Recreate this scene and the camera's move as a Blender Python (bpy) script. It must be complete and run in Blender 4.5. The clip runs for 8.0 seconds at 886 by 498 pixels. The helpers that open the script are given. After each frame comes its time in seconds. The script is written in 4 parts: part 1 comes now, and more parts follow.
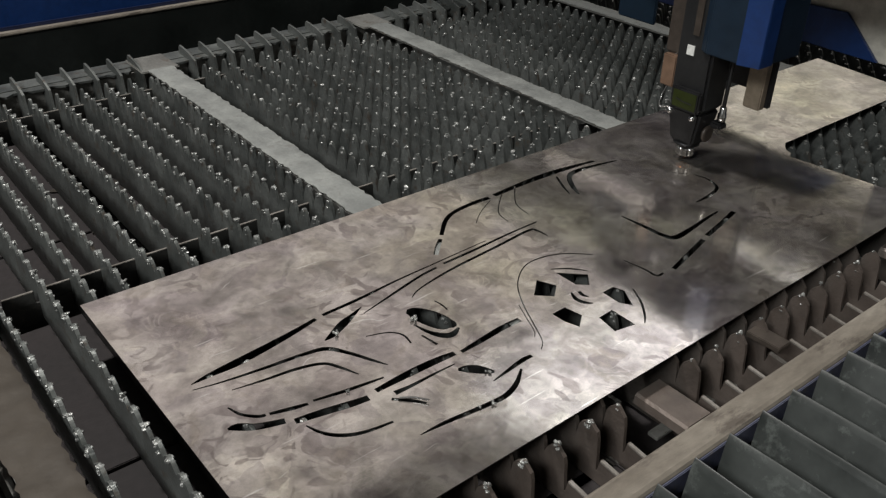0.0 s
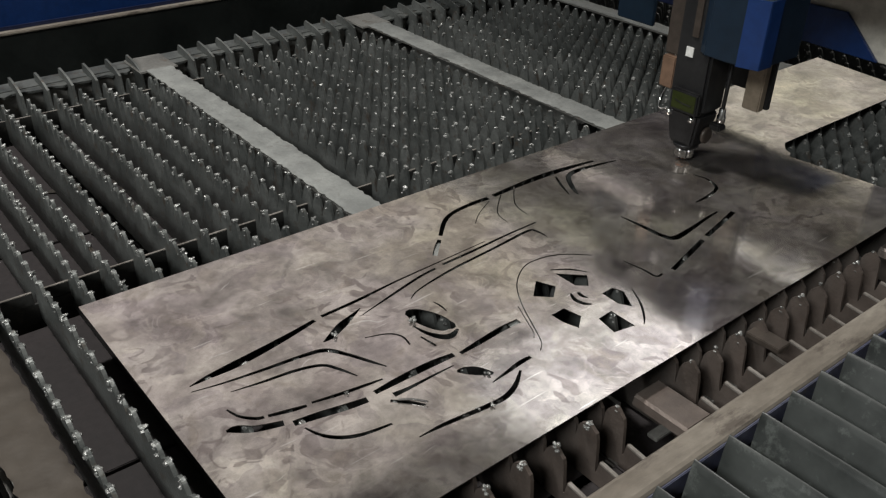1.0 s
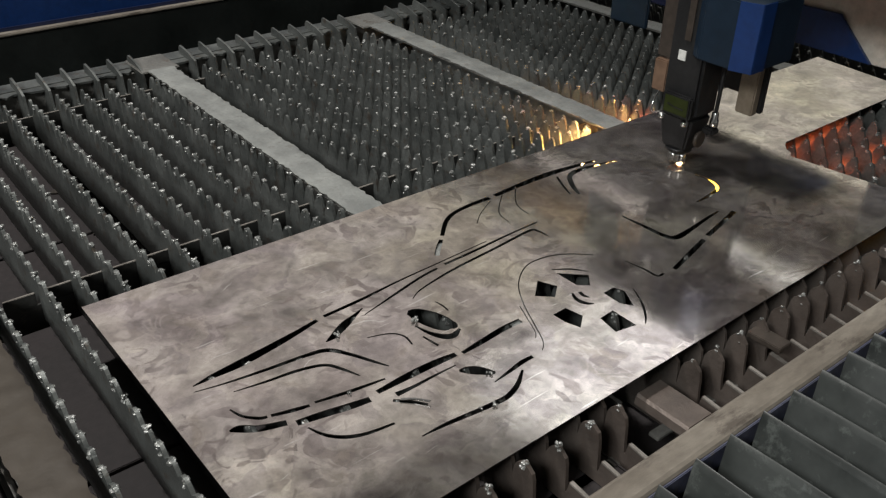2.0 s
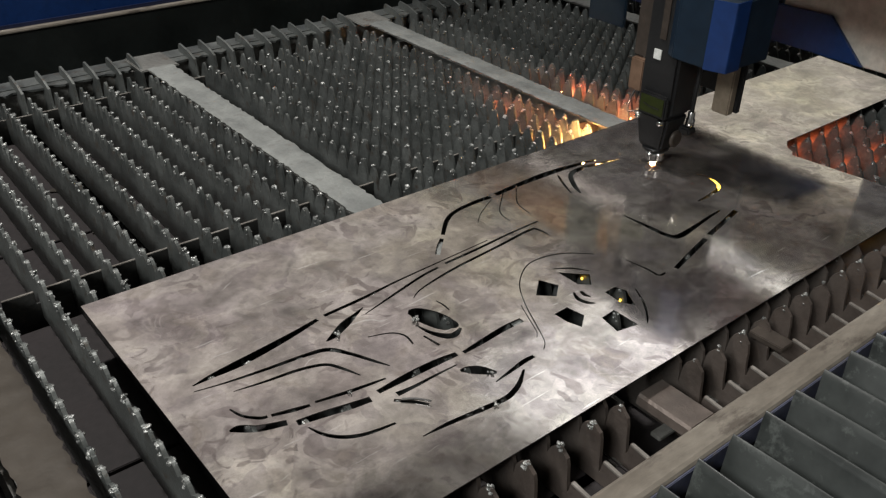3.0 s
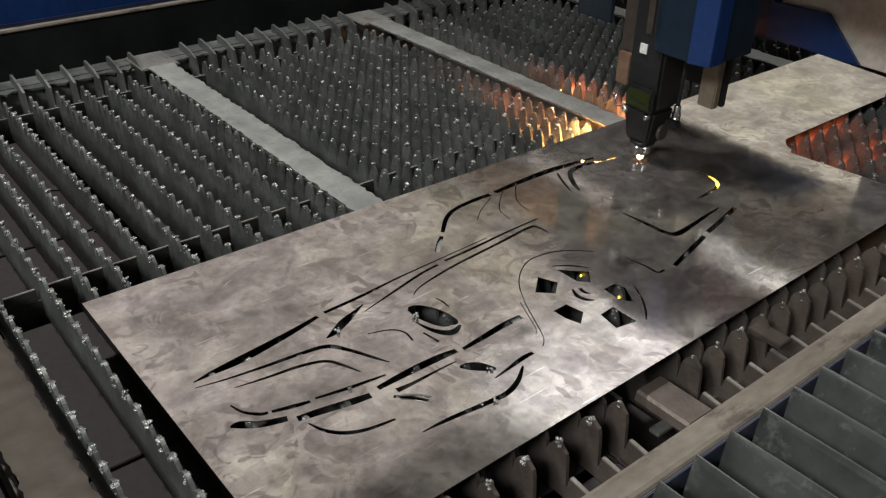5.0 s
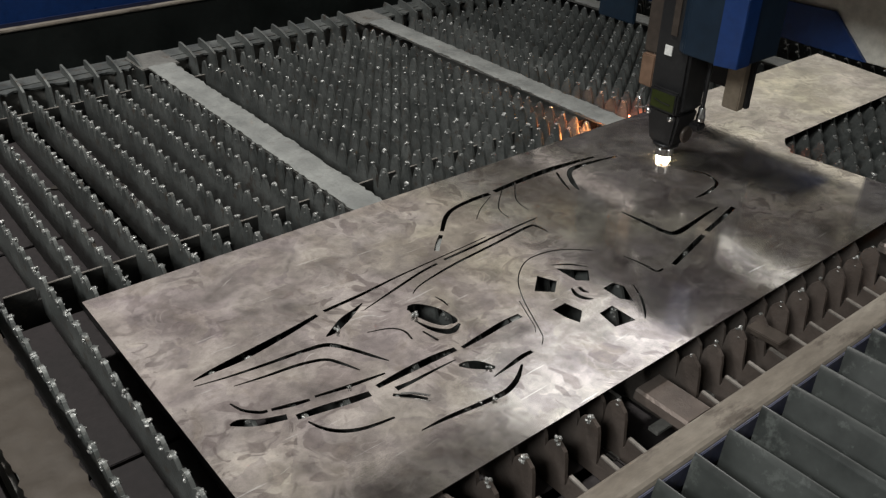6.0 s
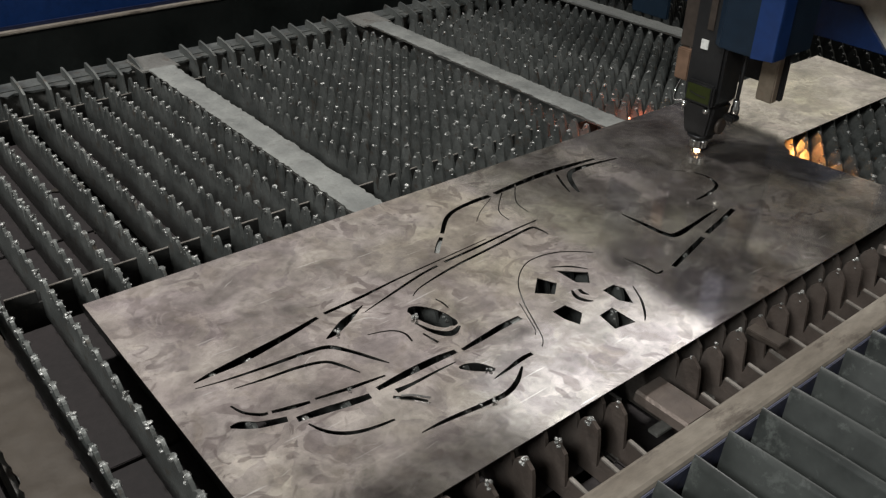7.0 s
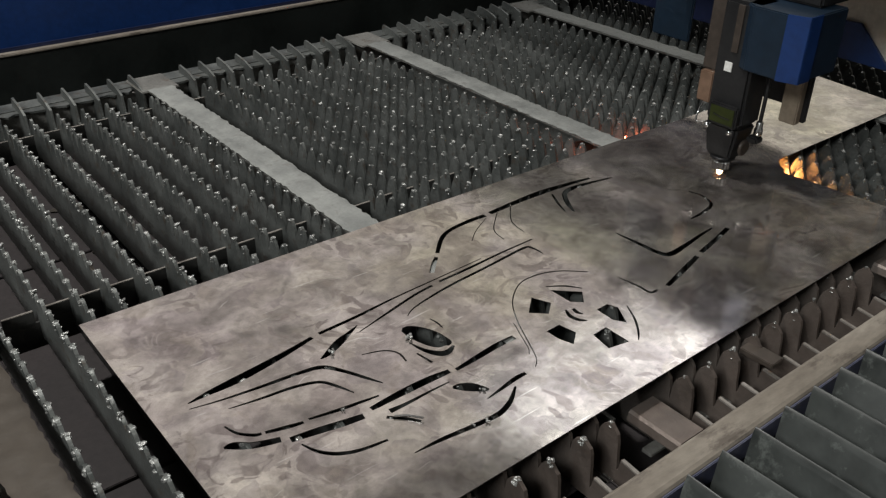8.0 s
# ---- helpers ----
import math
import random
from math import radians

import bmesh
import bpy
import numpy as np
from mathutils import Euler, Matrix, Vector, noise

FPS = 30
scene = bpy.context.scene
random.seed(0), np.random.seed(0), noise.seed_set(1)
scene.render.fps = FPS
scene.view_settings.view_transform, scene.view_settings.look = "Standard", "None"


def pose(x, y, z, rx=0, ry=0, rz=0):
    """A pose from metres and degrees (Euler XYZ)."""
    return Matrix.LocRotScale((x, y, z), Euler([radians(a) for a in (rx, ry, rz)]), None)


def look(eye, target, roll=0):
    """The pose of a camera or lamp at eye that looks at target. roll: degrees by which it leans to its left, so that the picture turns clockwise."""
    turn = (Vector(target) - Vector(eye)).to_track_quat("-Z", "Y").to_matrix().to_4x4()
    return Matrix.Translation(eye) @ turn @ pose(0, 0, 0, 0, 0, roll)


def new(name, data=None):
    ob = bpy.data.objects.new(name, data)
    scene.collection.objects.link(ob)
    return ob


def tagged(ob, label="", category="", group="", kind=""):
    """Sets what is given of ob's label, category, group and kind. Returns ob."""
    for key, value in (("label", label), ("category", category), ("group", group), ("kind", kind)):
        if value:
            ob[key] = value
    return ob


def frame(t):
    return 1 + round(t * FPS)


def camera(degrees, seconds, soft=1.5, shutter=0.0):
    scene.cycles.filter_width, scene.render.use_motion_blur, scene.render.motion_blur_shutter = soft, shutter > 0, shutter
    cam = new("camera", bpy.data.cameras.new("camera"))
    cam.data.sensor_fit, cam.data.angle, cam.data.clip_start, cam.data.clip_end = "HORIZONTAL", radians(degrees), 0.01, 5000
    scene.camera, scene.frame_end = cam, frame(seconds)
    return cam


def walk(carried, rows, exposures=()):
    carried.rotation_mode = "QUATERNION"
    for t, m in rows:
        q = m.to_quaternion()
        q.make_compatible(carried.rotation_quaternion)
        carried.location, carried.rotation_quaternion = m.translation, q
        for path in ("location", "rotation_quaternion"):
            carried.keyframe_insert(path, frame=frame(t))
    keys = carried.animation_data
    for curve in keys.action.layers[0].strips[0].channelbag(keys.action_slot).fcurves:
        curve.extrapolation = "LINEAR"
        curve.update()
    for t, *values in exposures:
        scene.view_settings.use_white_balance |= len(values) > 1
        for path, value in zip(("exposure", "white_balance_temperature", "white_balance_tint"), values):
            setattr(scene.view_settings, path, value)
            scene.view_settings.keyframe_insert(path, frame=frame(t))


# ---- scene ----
cam = camera(53.56, 8.0, soft=1.3)
walk(cam, [
    (0, pose(-0.2269, -0.9986, 0.6488, 58.991, -1.408, -38.661)),
    (0.5, pose(-0.2255, -0.9971, 0.6507, 58.924, -1.372, -38.690)),
    (1, pose(-0.2238, -0.9964, 0.6507, 58.884, -1.365, -38.702)),
    (1.5, pose(-0.2247, -0.9961, 0.6515, 58.859, -1.332, -38.711)),
    (2.8, pose(-0.2297, -0.9980, 0.6544, 58.797, -1.282, -38.760)),
    (3, pose(-0.2258, -0.9922, 0.6507, 58.764, -1.351, -38.744)),
    (3.5, pose(-0.2258, -0.9938, 0.6500, 58.774, -1.314, -38.718)),
    (4, pose(-0.2287, -0.9954, 0.6520, 58.743, -1.386, -38.767)),
    (4.5, pose(-0.2280, -0.9965, 0.6517, 58.705, -1.300, -38.720)),
    (6, pose(-0.2295, -0.9996, 0.6510, 58.709, -1.319, -38.744)),
    (6.5, pose(-0.2297, -1.0008, 0.6523, 58.745, -1.293, -38.722)),
    (7, pose(-0.2298, -1.0006, 0.6524, 58.822, -1.266, -38.741)),
    (7.5, pose(-0.2289, -1.0023, 0.6530, 58.915, -1.221, -38.737)),
    (8, pose(-0.2232, -1.0099, 0.6599, 59.895, -1.079, -38.646)),
])

# ---- light ----
scene.view_settings.exposure = -0.15
hall_air = bpy.data.worlds.new("hall_air")
scene.world = hall_air
hall_air.use_nodes = True
hall_air.node_tree.nodes["Background"].inputs[0].default_value = (0.9, 0.95, 1.0, 1)
hall_air.node_tree.nodes["Background"].inputs[1].default_value = 0.02


def area_lamp(name, eye, target, sx, sy, watts, colour):
    data = bpy.data.lights.new(name, "AREA")
    data.shape, data.size, data.size_y, data.energy, data.color = "RECTANGLE", sx, sy, watts, colour
    ob = new(name, data)
    ob.matrix_world = look(eye, target)
    return ob


LAMPS = [  # unseen lamps set for reflections, shadows and fill: place, target, width, height, watts, tint
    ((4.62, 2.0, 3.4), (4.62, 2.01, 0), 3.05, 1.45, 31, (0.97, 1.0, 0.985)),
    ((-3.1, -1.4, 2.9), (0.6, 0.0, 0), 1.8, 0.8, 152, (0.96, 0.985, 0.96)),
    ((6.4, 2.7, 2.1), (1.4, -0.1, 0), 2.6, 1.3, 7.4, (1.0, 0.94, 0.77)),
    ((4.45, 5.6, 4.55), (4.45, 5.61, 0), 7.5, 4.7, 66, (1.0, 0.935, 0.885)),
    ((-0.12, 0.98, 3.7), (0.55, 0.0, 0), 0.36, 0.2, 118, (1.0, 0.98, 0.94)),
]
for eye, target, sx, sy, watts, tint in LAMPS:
    area_lamp("unseen_lamp", eye, target, sx, sy, watts, tint)


# ---- materials ----
def nodes_of(name):
    m = bpy.data.materials.new(name)
    m.use_nodes = True
    nt = m.node_tree
    return m, nt, nt.nodes["Principled BSDF"]


def node(nt, kind, **sets):
    n = nt.nodes.new(kind)
    for key, value in sets.items():
        n.inputs[key.replace("_", " ")].default_value = value
    return n


def coords(nt, scale=(1, 1, 1)):
    """Object coordinates, shifted by each object's own random number."""
    tc, info = nt.nodes.new("ShaderNodeTexCoord"), nt.nodes.new("ShaderNodeObjectInfo")
    mul = nt.nodes.new("ShaderNodeVectorMath")
    mul.operation = "MULTIPLY_ADD"
    comb = nt.nodes.new("ShaderNodeCombineXYZ")
    for i in range(3):
        nt.links.new(info.outputs["Random"], comb.inputs[i])
    nt.links.new(comb.outputs[0], mul.inputs[0])
    mul.inputs[1].default_value = (7.3, 4.1, 5.7)
    nt.links.new(tc.outputs["Object"], mul.inputs[2])
    mp = nt.nodes.new("ShaderNodeMapping")
    mp.inputs["Scale"].default_value = scale
    nt.links.new(mul.outputs[0], mp.inputs["Vector"])
    return mp.outputs[0]


def noise_of(nt, vec, scale, detail=5, rough=0.6):
    n = node(nt, "ShaderNodeTexNoise", Scale=scale, Detail=detail, Roughness=rough)
    nt.links.new(vec, n.inputs["Vector"])
    return n.outputs["Fac"]


def ramp_of(nt, fac, stops):
    r = nt.nodes.new("ShaderNodeValToRGB")
    els = r.color_ramp.elements
    while len(els) < len(stops):
        els.new(0.5)
    for e, (p, c) in zip(els, stops):
        e.position, e.color = p, (*c, 1) if len(c) == 3 else c
    nt.links.new(fac, r.inputs[0])
    return r.outputs[0]


def mix_of(nt, fac, a, b, blend="MIX"):
    m = nt.nodes.new("ShaderNodeMix")
    m.data_type, m.blend_type = "RGBA", blend
    if isinstance(fac, float):
        m.inputs[0].default_value = fac
    else:
        nt.links.new(fac, m.inputs[0])
    for sock, v in ((m.inputs[6], a), (m.inputs[7], b)):
        if isinstance(v, tuple):
            sock.default_value = (*v, 1)
        else:
            nt.links.new(v, sock)
    return m.outputs[2]


def bump_of(nt, bsdf, height, strength, distance=0.002):
    b = node(nt, "ShaderNodeBump", Strength=strength, Distance=distance)
    nt.links.new(height, b.inputs["Height"])
    nt.links.new(b.outputs[0], bsdf.inputs["Normal"])


def surface(name, dark, light, rough=(0.4, 0.6), metal=0.0, scale=9.0, fine=120.0, bump=0.3, wear_or_sheen=None, stretch=(1, 1, 1), grain=(0.78, 1.16), gloss=0.5):
    """A worn surface: two tones in clouds, a finer grain over them, uneven gloss and relief."""
    m, nt, b = nodes_of(name)
    vec = coords(nt, stretch)
    big, small = noise_of(nt, vec, scale, 6), noise_of(nt, vec, fine, 3)
    col = ramp_of(nt, big, [(0.3, dark), (0.72, light)])
    tone = ramp_of(nt, small, [(0.25, (grain[0],) * 3), (0.75, (grain[1],) * 3)])
    col = mix_of(nt, 1.0, col, tone, "MULTIPLY")
    if wear_or_sheen:
        mask = ramp_of(nt, noise_of(nt, vec, scale * 3.3, 8, 0.7), [(0.56, (0, 0, 0)), (0.66, (1, 1, 1))])
        col = mix_of(nt, mask, col, wear_or_sheen)
    nt.links.new(col, b.inputs["Base Color"])
    nt.links.new(ramp_of(nt, big, [(0.3, (rough[0],) * 3), (0.7, (rough[1],) * 3)]), b.inputs["Roughness"])
    b.inputs["Metallic"].default_value = metal
    b.inputs["Specular IOR Level"].default_value = gloss
    bump_of(nt, b, small, bump)
    return m


def glow(name, colour, strength):
    m, nt, b = nodes_of(name)
    b.inputs["Base Color"].default_value = (*colour, 1)
    b.inputs["Emission Color"].default_value = (*colour, 1)
    b.inputs["Emission Strength"].default_value = strength
    return m


def sheet_steel():
    """Cold-rolled sheet: cloudy mill stains, wiped smears and fine scratches."""
    m, nt, b = nodes_of("sheet_steel")
    vec = coords(nt)
    clouds = noise_of(nt, vec, 5.5, 7, 0.62)
    warp = nt.nodes.new("ShaderNodeVectorMath")
    warp.operation = "MULTIPLY_ADD"
    wn = node(nt, "ShaderNodeTexNoise", Scale=9.0, Detail=3.0)
    nt.links.new(vec, wn.inputs["Vector"])
    nt.links.new(wn.outputs["Color"], warp.inputs[0])
    warp.inputs[1].default_value = (0.13, 0.13, 0.0)
    nt.links.new(vec, warp.inputs[2])
    blot = node(nt, "ShaderNodeTexVoronoi", Scale=19.0)
    blot.feature = "SMOOTH_F1"
    nt.links.new(warp.outputs[0], blot.inputs["Vector"])
    col = ramp_of(nt, clouds, [(0.34, (0.19, 0.176, 0.168)), (0.5, (0.34, 0.322, 0.308)), (0.64, (0.54, 0.517, 0.50))])
    smear = ramp_of(nt, blot.outputs["Distance"], [(0.10, (0.58,) * 3), (0.34, (0.98,) * 3), (0.55, (1.2,) * 3)])
    col = mix_of(nt, 0.8, col, smear, "MULTIPLY")
    for turn, size, lim, tone in ((0.4, (13.0, 8.0, 1.0), 0.55, (0.60, 0.565, 0.56)), (2.1, (15.0, 9.0, 1.0), 0.56, (0.235, 0.21, 0.205)), (1.2, (9.0, 17.0, 1.0), 0.57, (0.62, 0.60, 0.565))):
        turned_map = nt.nodes.new("ShaderNodeMapping")
        turned_map.inputs["Rotation"].default_value, turned_map.inputs["Scale"].default_value = (0, 0, turn), size
        nt.links.new(warp.outputs[0], turned_map.inputs["Vector"])
        rub = ramp_of(nt, noise_of(nt, turned_map.outputs[0], 1.0, 2, 0.5), [(lim - 0.05, (0, 0, 0)), (lim + 0.06, (0.45,) * 3)])
        col = mix_of(nt, rub, col, tone)
    curl = node(nt, "ShaderNodeTexNoise", Scale=20.0, Detail=2.0, Distortion=1.1)
    nt.links.new(vec, curl.inputs["Vector"])
    arcs = ramp_of(nt, curl.outputs["Fac"], [(0.40, (0, 0, 0)), (0.43, (0.35,) * 3), (0.46, (0, 0, 0)), (0.56, (0, 0, 0)), (0.60, (0.3,) * 3), (0.65, (0, 0, 0))])
    where_arcs = ramp_of(nt, noise_of(nt, vec, 8.0, 4), [(0.50, (0, 0, 0)), (0.60, (1, 1, 1))])
    arcs = mix_of(nt, 1.0, arcs, where_arcs, "MULTIPLY")
    col = mix_of(nt, arcs, col, (0.58, 0.55, 0.535))
    print_ = node(nt, "ShaderNodeTexNoise", Scale=27.0, Detail=3.0, Distortion=0.8)
    nt.links.new(warp.outputs[0], print_.inputs["Vector"])
    marks = ramp_of(nt, print_.outputs["Fac"], [(0.37, (0.85,) * 3), (0.41, (0, 0, 0)), (0.58, (0, 0, 0)), (0.62, (0.75,) * 3)])
    marks = mix_of(nt, 1.0, marks, ramp_of(nt, noise_of(nt, vec, 6.0, 3), [(0.44, (0.2,) * 3), (0.56, (1, 1, 1))]), "MULTIPLY")
    col = mix_of(nt, marks, col, (0.24, 0.215, 0.21))
    cells = node(nt, "ShaderNodeTexVoronoi", Scale=24.0)
    far_warp = nt.nodes.new("ShaderNodeVectorMath")
    far_warp.operation = "MULTIPLY_ADD"
    fn = node(nt, "ShaderNodeTexNoise", Scale=14.0, Detail=4.0, Roughness=0.6)
    nt.links.new(vec, fn.inputs["Vector"])
    nt.links.new(fn.outputs["Color"], far_warp.inputs[0])
    far_warp.inputs[1].default_value = (0.085, 0.085, 0.0)
    nt.links.new(vec, far_warp.inputs[2])
    nt.links.new(far_warp.outputs[0], cells.inputs["Vector"])
    sep = nt.nodes.new("ShaderNodeSeparateColor")
    nt.links.new(cells.outputs["Color"], sep.inputs[0])
    patch = ramp_of(nt, sep.outputs[0], [(0.0, (0.74, 0.70, 0.72)), (0.35, (0.95, 0.92, 0.93)), (0.7, (1.04, 1.02, 0.96)), (1.0, (1.28, 1.25, 1.23))])
    col = mix_of(nt, 0.5, col, patch, "MULTIPLY")
    tint = ramp_of(nt, noise_of(nt, vec, 3.2, 4, 0.6), [(0.38, (0.985, 0.935, 0.955)), (0.5, (0.99, 0.965, 0.95)), (0.62, (1.0, 0.975, 0.86))])
    col = mix_of(nt, 1.0, col, tint, "MULTIPLY")
    stain = ramp_of(nt, noise_of(nt, warp.outputs[0], 13, 6, 0.7), [(0.54, (0, 0, 0)), (0.63, (0.5,) * 3)])
    col = mix_of(nt, stain, col, (0.30, 0.26, 0.225))
    for turn, lim in (((0, 0, 0.5), 0.715), ((0, 0, 1.9), 0.72), ((0, 0, 2.6), 0.73)):
        tc = nt.nodes.new("ShaderNodeMapping")
        tc.inputs["Rotation"].default_value, tc.inputs["Scale"].default_value = turn, (11.0, 190.0, 1.0)
        nt.links.new(warp.outputs[0] if turn[2] > 2 else vec, tc.inputs["Vector"])
        line = ramp_of(nt, noise_of(nt, tc.outputs[0], 1.0, 2, 0.5), [(lim - 0.01, (0, 0, 0)), (lim + 0.03, (0.5,) * 3)])
        col = mix_of(nt, line, col, (0.74, 0.72, 0.70))
    fleck = ramp_of(nt, noise_of(nt, vec, 75, 5, 0.7), [(0.36, (0.84,) * 3), (0.5, (1.0,) * 3), (0.66, (1.13,) * 3)])
    col = mix_of(nt, 1.0, col, fleck, "MULTIPLY")
    nt.links.new(col, b.inputs["Base Color"])
    b.inputs["Metallic"].default_value = 0.80
    streak = noise_of(nt, coords(nt, (2.0, 260.0, 1.0)), 4.0, 3)
    rough = ramp_of(nt, noise_of(nt, warp.outputs[0], 7, 6, 0.65), [(0.3, (0.08,) * 3), (0.5, (0.10,) * 3), (0.7, (0.14,) * 3)])
    nt.links.new(rough, b.inputs["Roughness"])
    bump_of(nt, b, streak, 0.03, 0.0006)
    return m


STEEL = sheet_steel()
def slat_steel():
    """Scorched slat steel, dusty brown at its unburnt near end."""
    m = surface("scorched_slat_steel", (0.084, 0.090, 0.087), (0.205, 0.212, 0.203), (0.32, 0.54), 0.45, 14, 190, 0.35, (0.105, 0.088, 0.074), grain=(0.8, 1.15))
    nt = m.node_tree
    b = nt.nodes["Principled BSDF"]
    steel = b.inputs["Base Color"].links[0].from_socket
    tc, sep = nt.nodes.new("ShaderNodeTexCoord"), nt.nodes.new("ShaderNodeSeparateXYZ")
    nt.links.new(tc.outputs["Object"], sep.inputs[0])
    span = nt.nodes.new("ShaderNodeMapRange")
    for i, v in ((1, -0.40), (2, -0.54), (3, 0.0), (4, 0.85)):
        span.inputs[i].default_value = v
    nt.links.new(sep.outputs[1], span.inputs[0])
    dust = ramp_of(nt, noise_of(nt, coords(nt), 22, 5), [(0.3, (0.105, 0.080, 0.068)), (0.7, (0.21, 0.163, 0.14))])
    nt.links.new(mix_of(nt, span.outputs[0], steel, dust), b.inputs["Base Color"])
    return m


SLAT = slat_steel()
SLAG = surface("slag", (0.07, 0.07, 0.066), (0.62, 0.62, 0.60), (0.18, 0.42), 0.5, 85, 400, 0.6)
# Pale tone for worn slat edges and for the lit tops of the tabs.
WORNLIT = surface("worn_and_lit_edge", (0.20, 0.18, 0.16), (0.36, 0.33, 0.30), (0.4, 0.6), 0.3, 30, 200, 0.2)
BURNT = surface("burnt_cut_edge", (0.02, 0.018, 0.016), (0.07, 0.06, 0.05), (0.5, 0.7), 0.3, 40, 300, 0.2)
BAR = surface("spattered_bar", (0.20, 0.205, 0.198), (0.31, 0.315, 0.30), (0.45, 0.7), 0.25, 16, 150, 0.5, (0.20, 0.195, 0.185), grain=(0.88, 1.1))
DUSTY = surface("brown_dusty_steel", (0.042, 0.033, 0.025), (0.076, 0.061, 0.046), (0.5, 0.75), 0.2, 4, 60, 0.3, grain=(0.9, 1.08))
# Dark tone that paints the shade on the cross supports' faces.
SHADESTEEL = surface("shaded_steel", (0.018, 0.018, 0.017), (0.050, 0.049, 0.046), (0.55, 0.8), 0.1, 18, 140, 0.4, (0.06, 0.05, 0.042))
FRAME = surface("bed_frame_steel", (0.15, 0.145, 0.135), (0.24, 0.235, 0.22), (0.5, 0.7), 0.3, 12, 120, 0.5, (0.11, 0.085, 0.065))
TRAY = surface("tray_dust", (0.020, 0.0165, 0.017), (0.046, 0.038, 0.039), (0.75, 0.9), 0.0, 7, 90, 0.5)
RAIL = surface("rail_worn_paint", (0.22, 0.188, 0.155), (0.38, 0.336, 0.285), (0.36, 0.55), 0.3, 10, 110, 0.25, (0.155, 0.13, 0.11), stretch=(0.35, 1, 1))
BLUE = surface("blue_enamel", (0.005, 0.024, 0.10), (0.008, 0.035, 0.145), (0.25, 0.38), 0.0, 5, 60, 0.03)
# Blue enamel coloured dark for the faces that lie in shade.
SHADEBLUE = surface("shaded_blue_enamel", (0.005, 0.012, 0.022), (0.008, 0.019, 0.036), (0.3, 0.45), 0.0, 5, 60, 0.03)
GREYPAINT = surface("grey_beam_paint", (0.27, 0.27, 0.25), (0.35, 0.345, 0.325), (0.4, 0.55), 0.0, 5, 60, 0.05)
DUSKBLUE = surface("worn_blue_paint", (0.060, 0.066, 0.110), (0.115, 0.118, 0.165), (0.4, 0.55), 0.0, 12, 90, 0.1, (0.12, 0.105, 0.09))
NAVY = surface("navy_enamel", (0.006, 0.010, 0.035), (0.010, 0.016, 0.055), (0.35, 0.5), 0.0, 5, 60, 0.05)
BEIGE = surface("beige_enamel", (0.50, 0.475, 0.42), (0.58, 0.555, 0.50), (0.4, 0.55), 0.0, 4, 60, 0.03)
# The paler patches paint the sheen and haze on the folds.
VINYL = surface("bellows_vinyl", (0.012, 0.014, 0.0135), (0.046, 0.051, 0.048), (0.28, 0.5), 0.0, 9, 26, 0.25, (0.066, 0.072, 0.068), grain=(0.85, 1.12), gloss=0.28)
BLACK = surface("black_anodised", (0.010, 0.010, 0.011), (0.022, 0.022, 0.023), (0.32, 0.5), 0.2, 10, 150, 0.1)
# The rail's dark green, darkened further for the shade in the gap behind the bed.
GREENBLACK = surface("dark_rail_and_gap_shade", (0.006, 0.0075, 0.007), (0.014, 0.017, 0.0155), (0.4, 0.6), 0.0, 5, 80, 0.1)
SIENNA = surface("brown_box_plastic", (0.11, 0.066, 0.044), (0.17, 0.105, 0.07), (0.35, 0.5), 0.0, 14, 90, 0.1)
UMBER = surface("brown_column_paint", (0.04, 0.031, 0.026), (0.08, 0.064, 0.053), (0.4, 0.55), 0.2, 10, 90, 0.1)
TAN = surface("tan_bracket_paint", (0.18, 0.145, 0.108), (0.26, 0.215, 0.165), (0.35, 0.5), 0.2, 10, 90, 0.1)
COPPER = surface("copper", (0.45, 0.20, 0.10), (0.62, 0.32, 0.18), (0.25, 0.4), 1.0, 30, 200, 0.1)
CHROME = surface("chrome", (0.62, 0.62, 0.62), (0.8, 0.8, 0.8), (0.12, 0.22), 1.0, 30, 200, 0.05)
DISPLAY = surface("olive_display", (0.022, 0.028, 0.008), (0.036, 0.045, 0.012), (0.15, 0.25), 0.0, 10, 90, 0.02)
WHITE = surface("white_tag", (0.62, 0.62, 0.60), (0.72, 0.72, 0.70), (0.4, 0.5), 0.0, 10, 90, 0.02)
CONCRETE = surface("concrete", (0.16, 0.155, 0.15), (0.26, 0.25, 0.24), (0.7, 0.9), 0.0, 2, 40, 0.3)
PLASTER = surface("hall_wall_paint", (0.42, 0.41, 0.39), (0.52, 0.51, 0.49), (0.7, 0.9), 0.0, 1.5, 30, 0.1)
FLAME = glow("flame_core", (1.0, 0.80, 0.48), 40.0)
BURST = glow("flame_burst", (1.0, 0.86, 0.62), 45.0)
JET = glow("spark_jet", (1.0, 0.50, 0.15), 1150.0)
FAN = glow("spark_fan", (1.0, 0.24, 0.09), 40.0)
RED = glow("red_sparks", (1.0, 0.20, 0.07), 9.0)
BLAZE = glow("spark_blaze", (1.0, 0.33, 0.09), 110.0)
LOWJET = glow("low_spark_jet", (1.0, 0.36, 0.11), 240.0)
EMBER = glow("ember", (1.0, 0.40, 0.10), 130.0)
DULL = glow("dull_ember", (1.0, 0.25, 0.12), 13.0)
# Glow added for the light that shows through finished cuts.
CUTGLOW = glow("cut_glow", (1.0, 0.62, 0.07), 5.0)


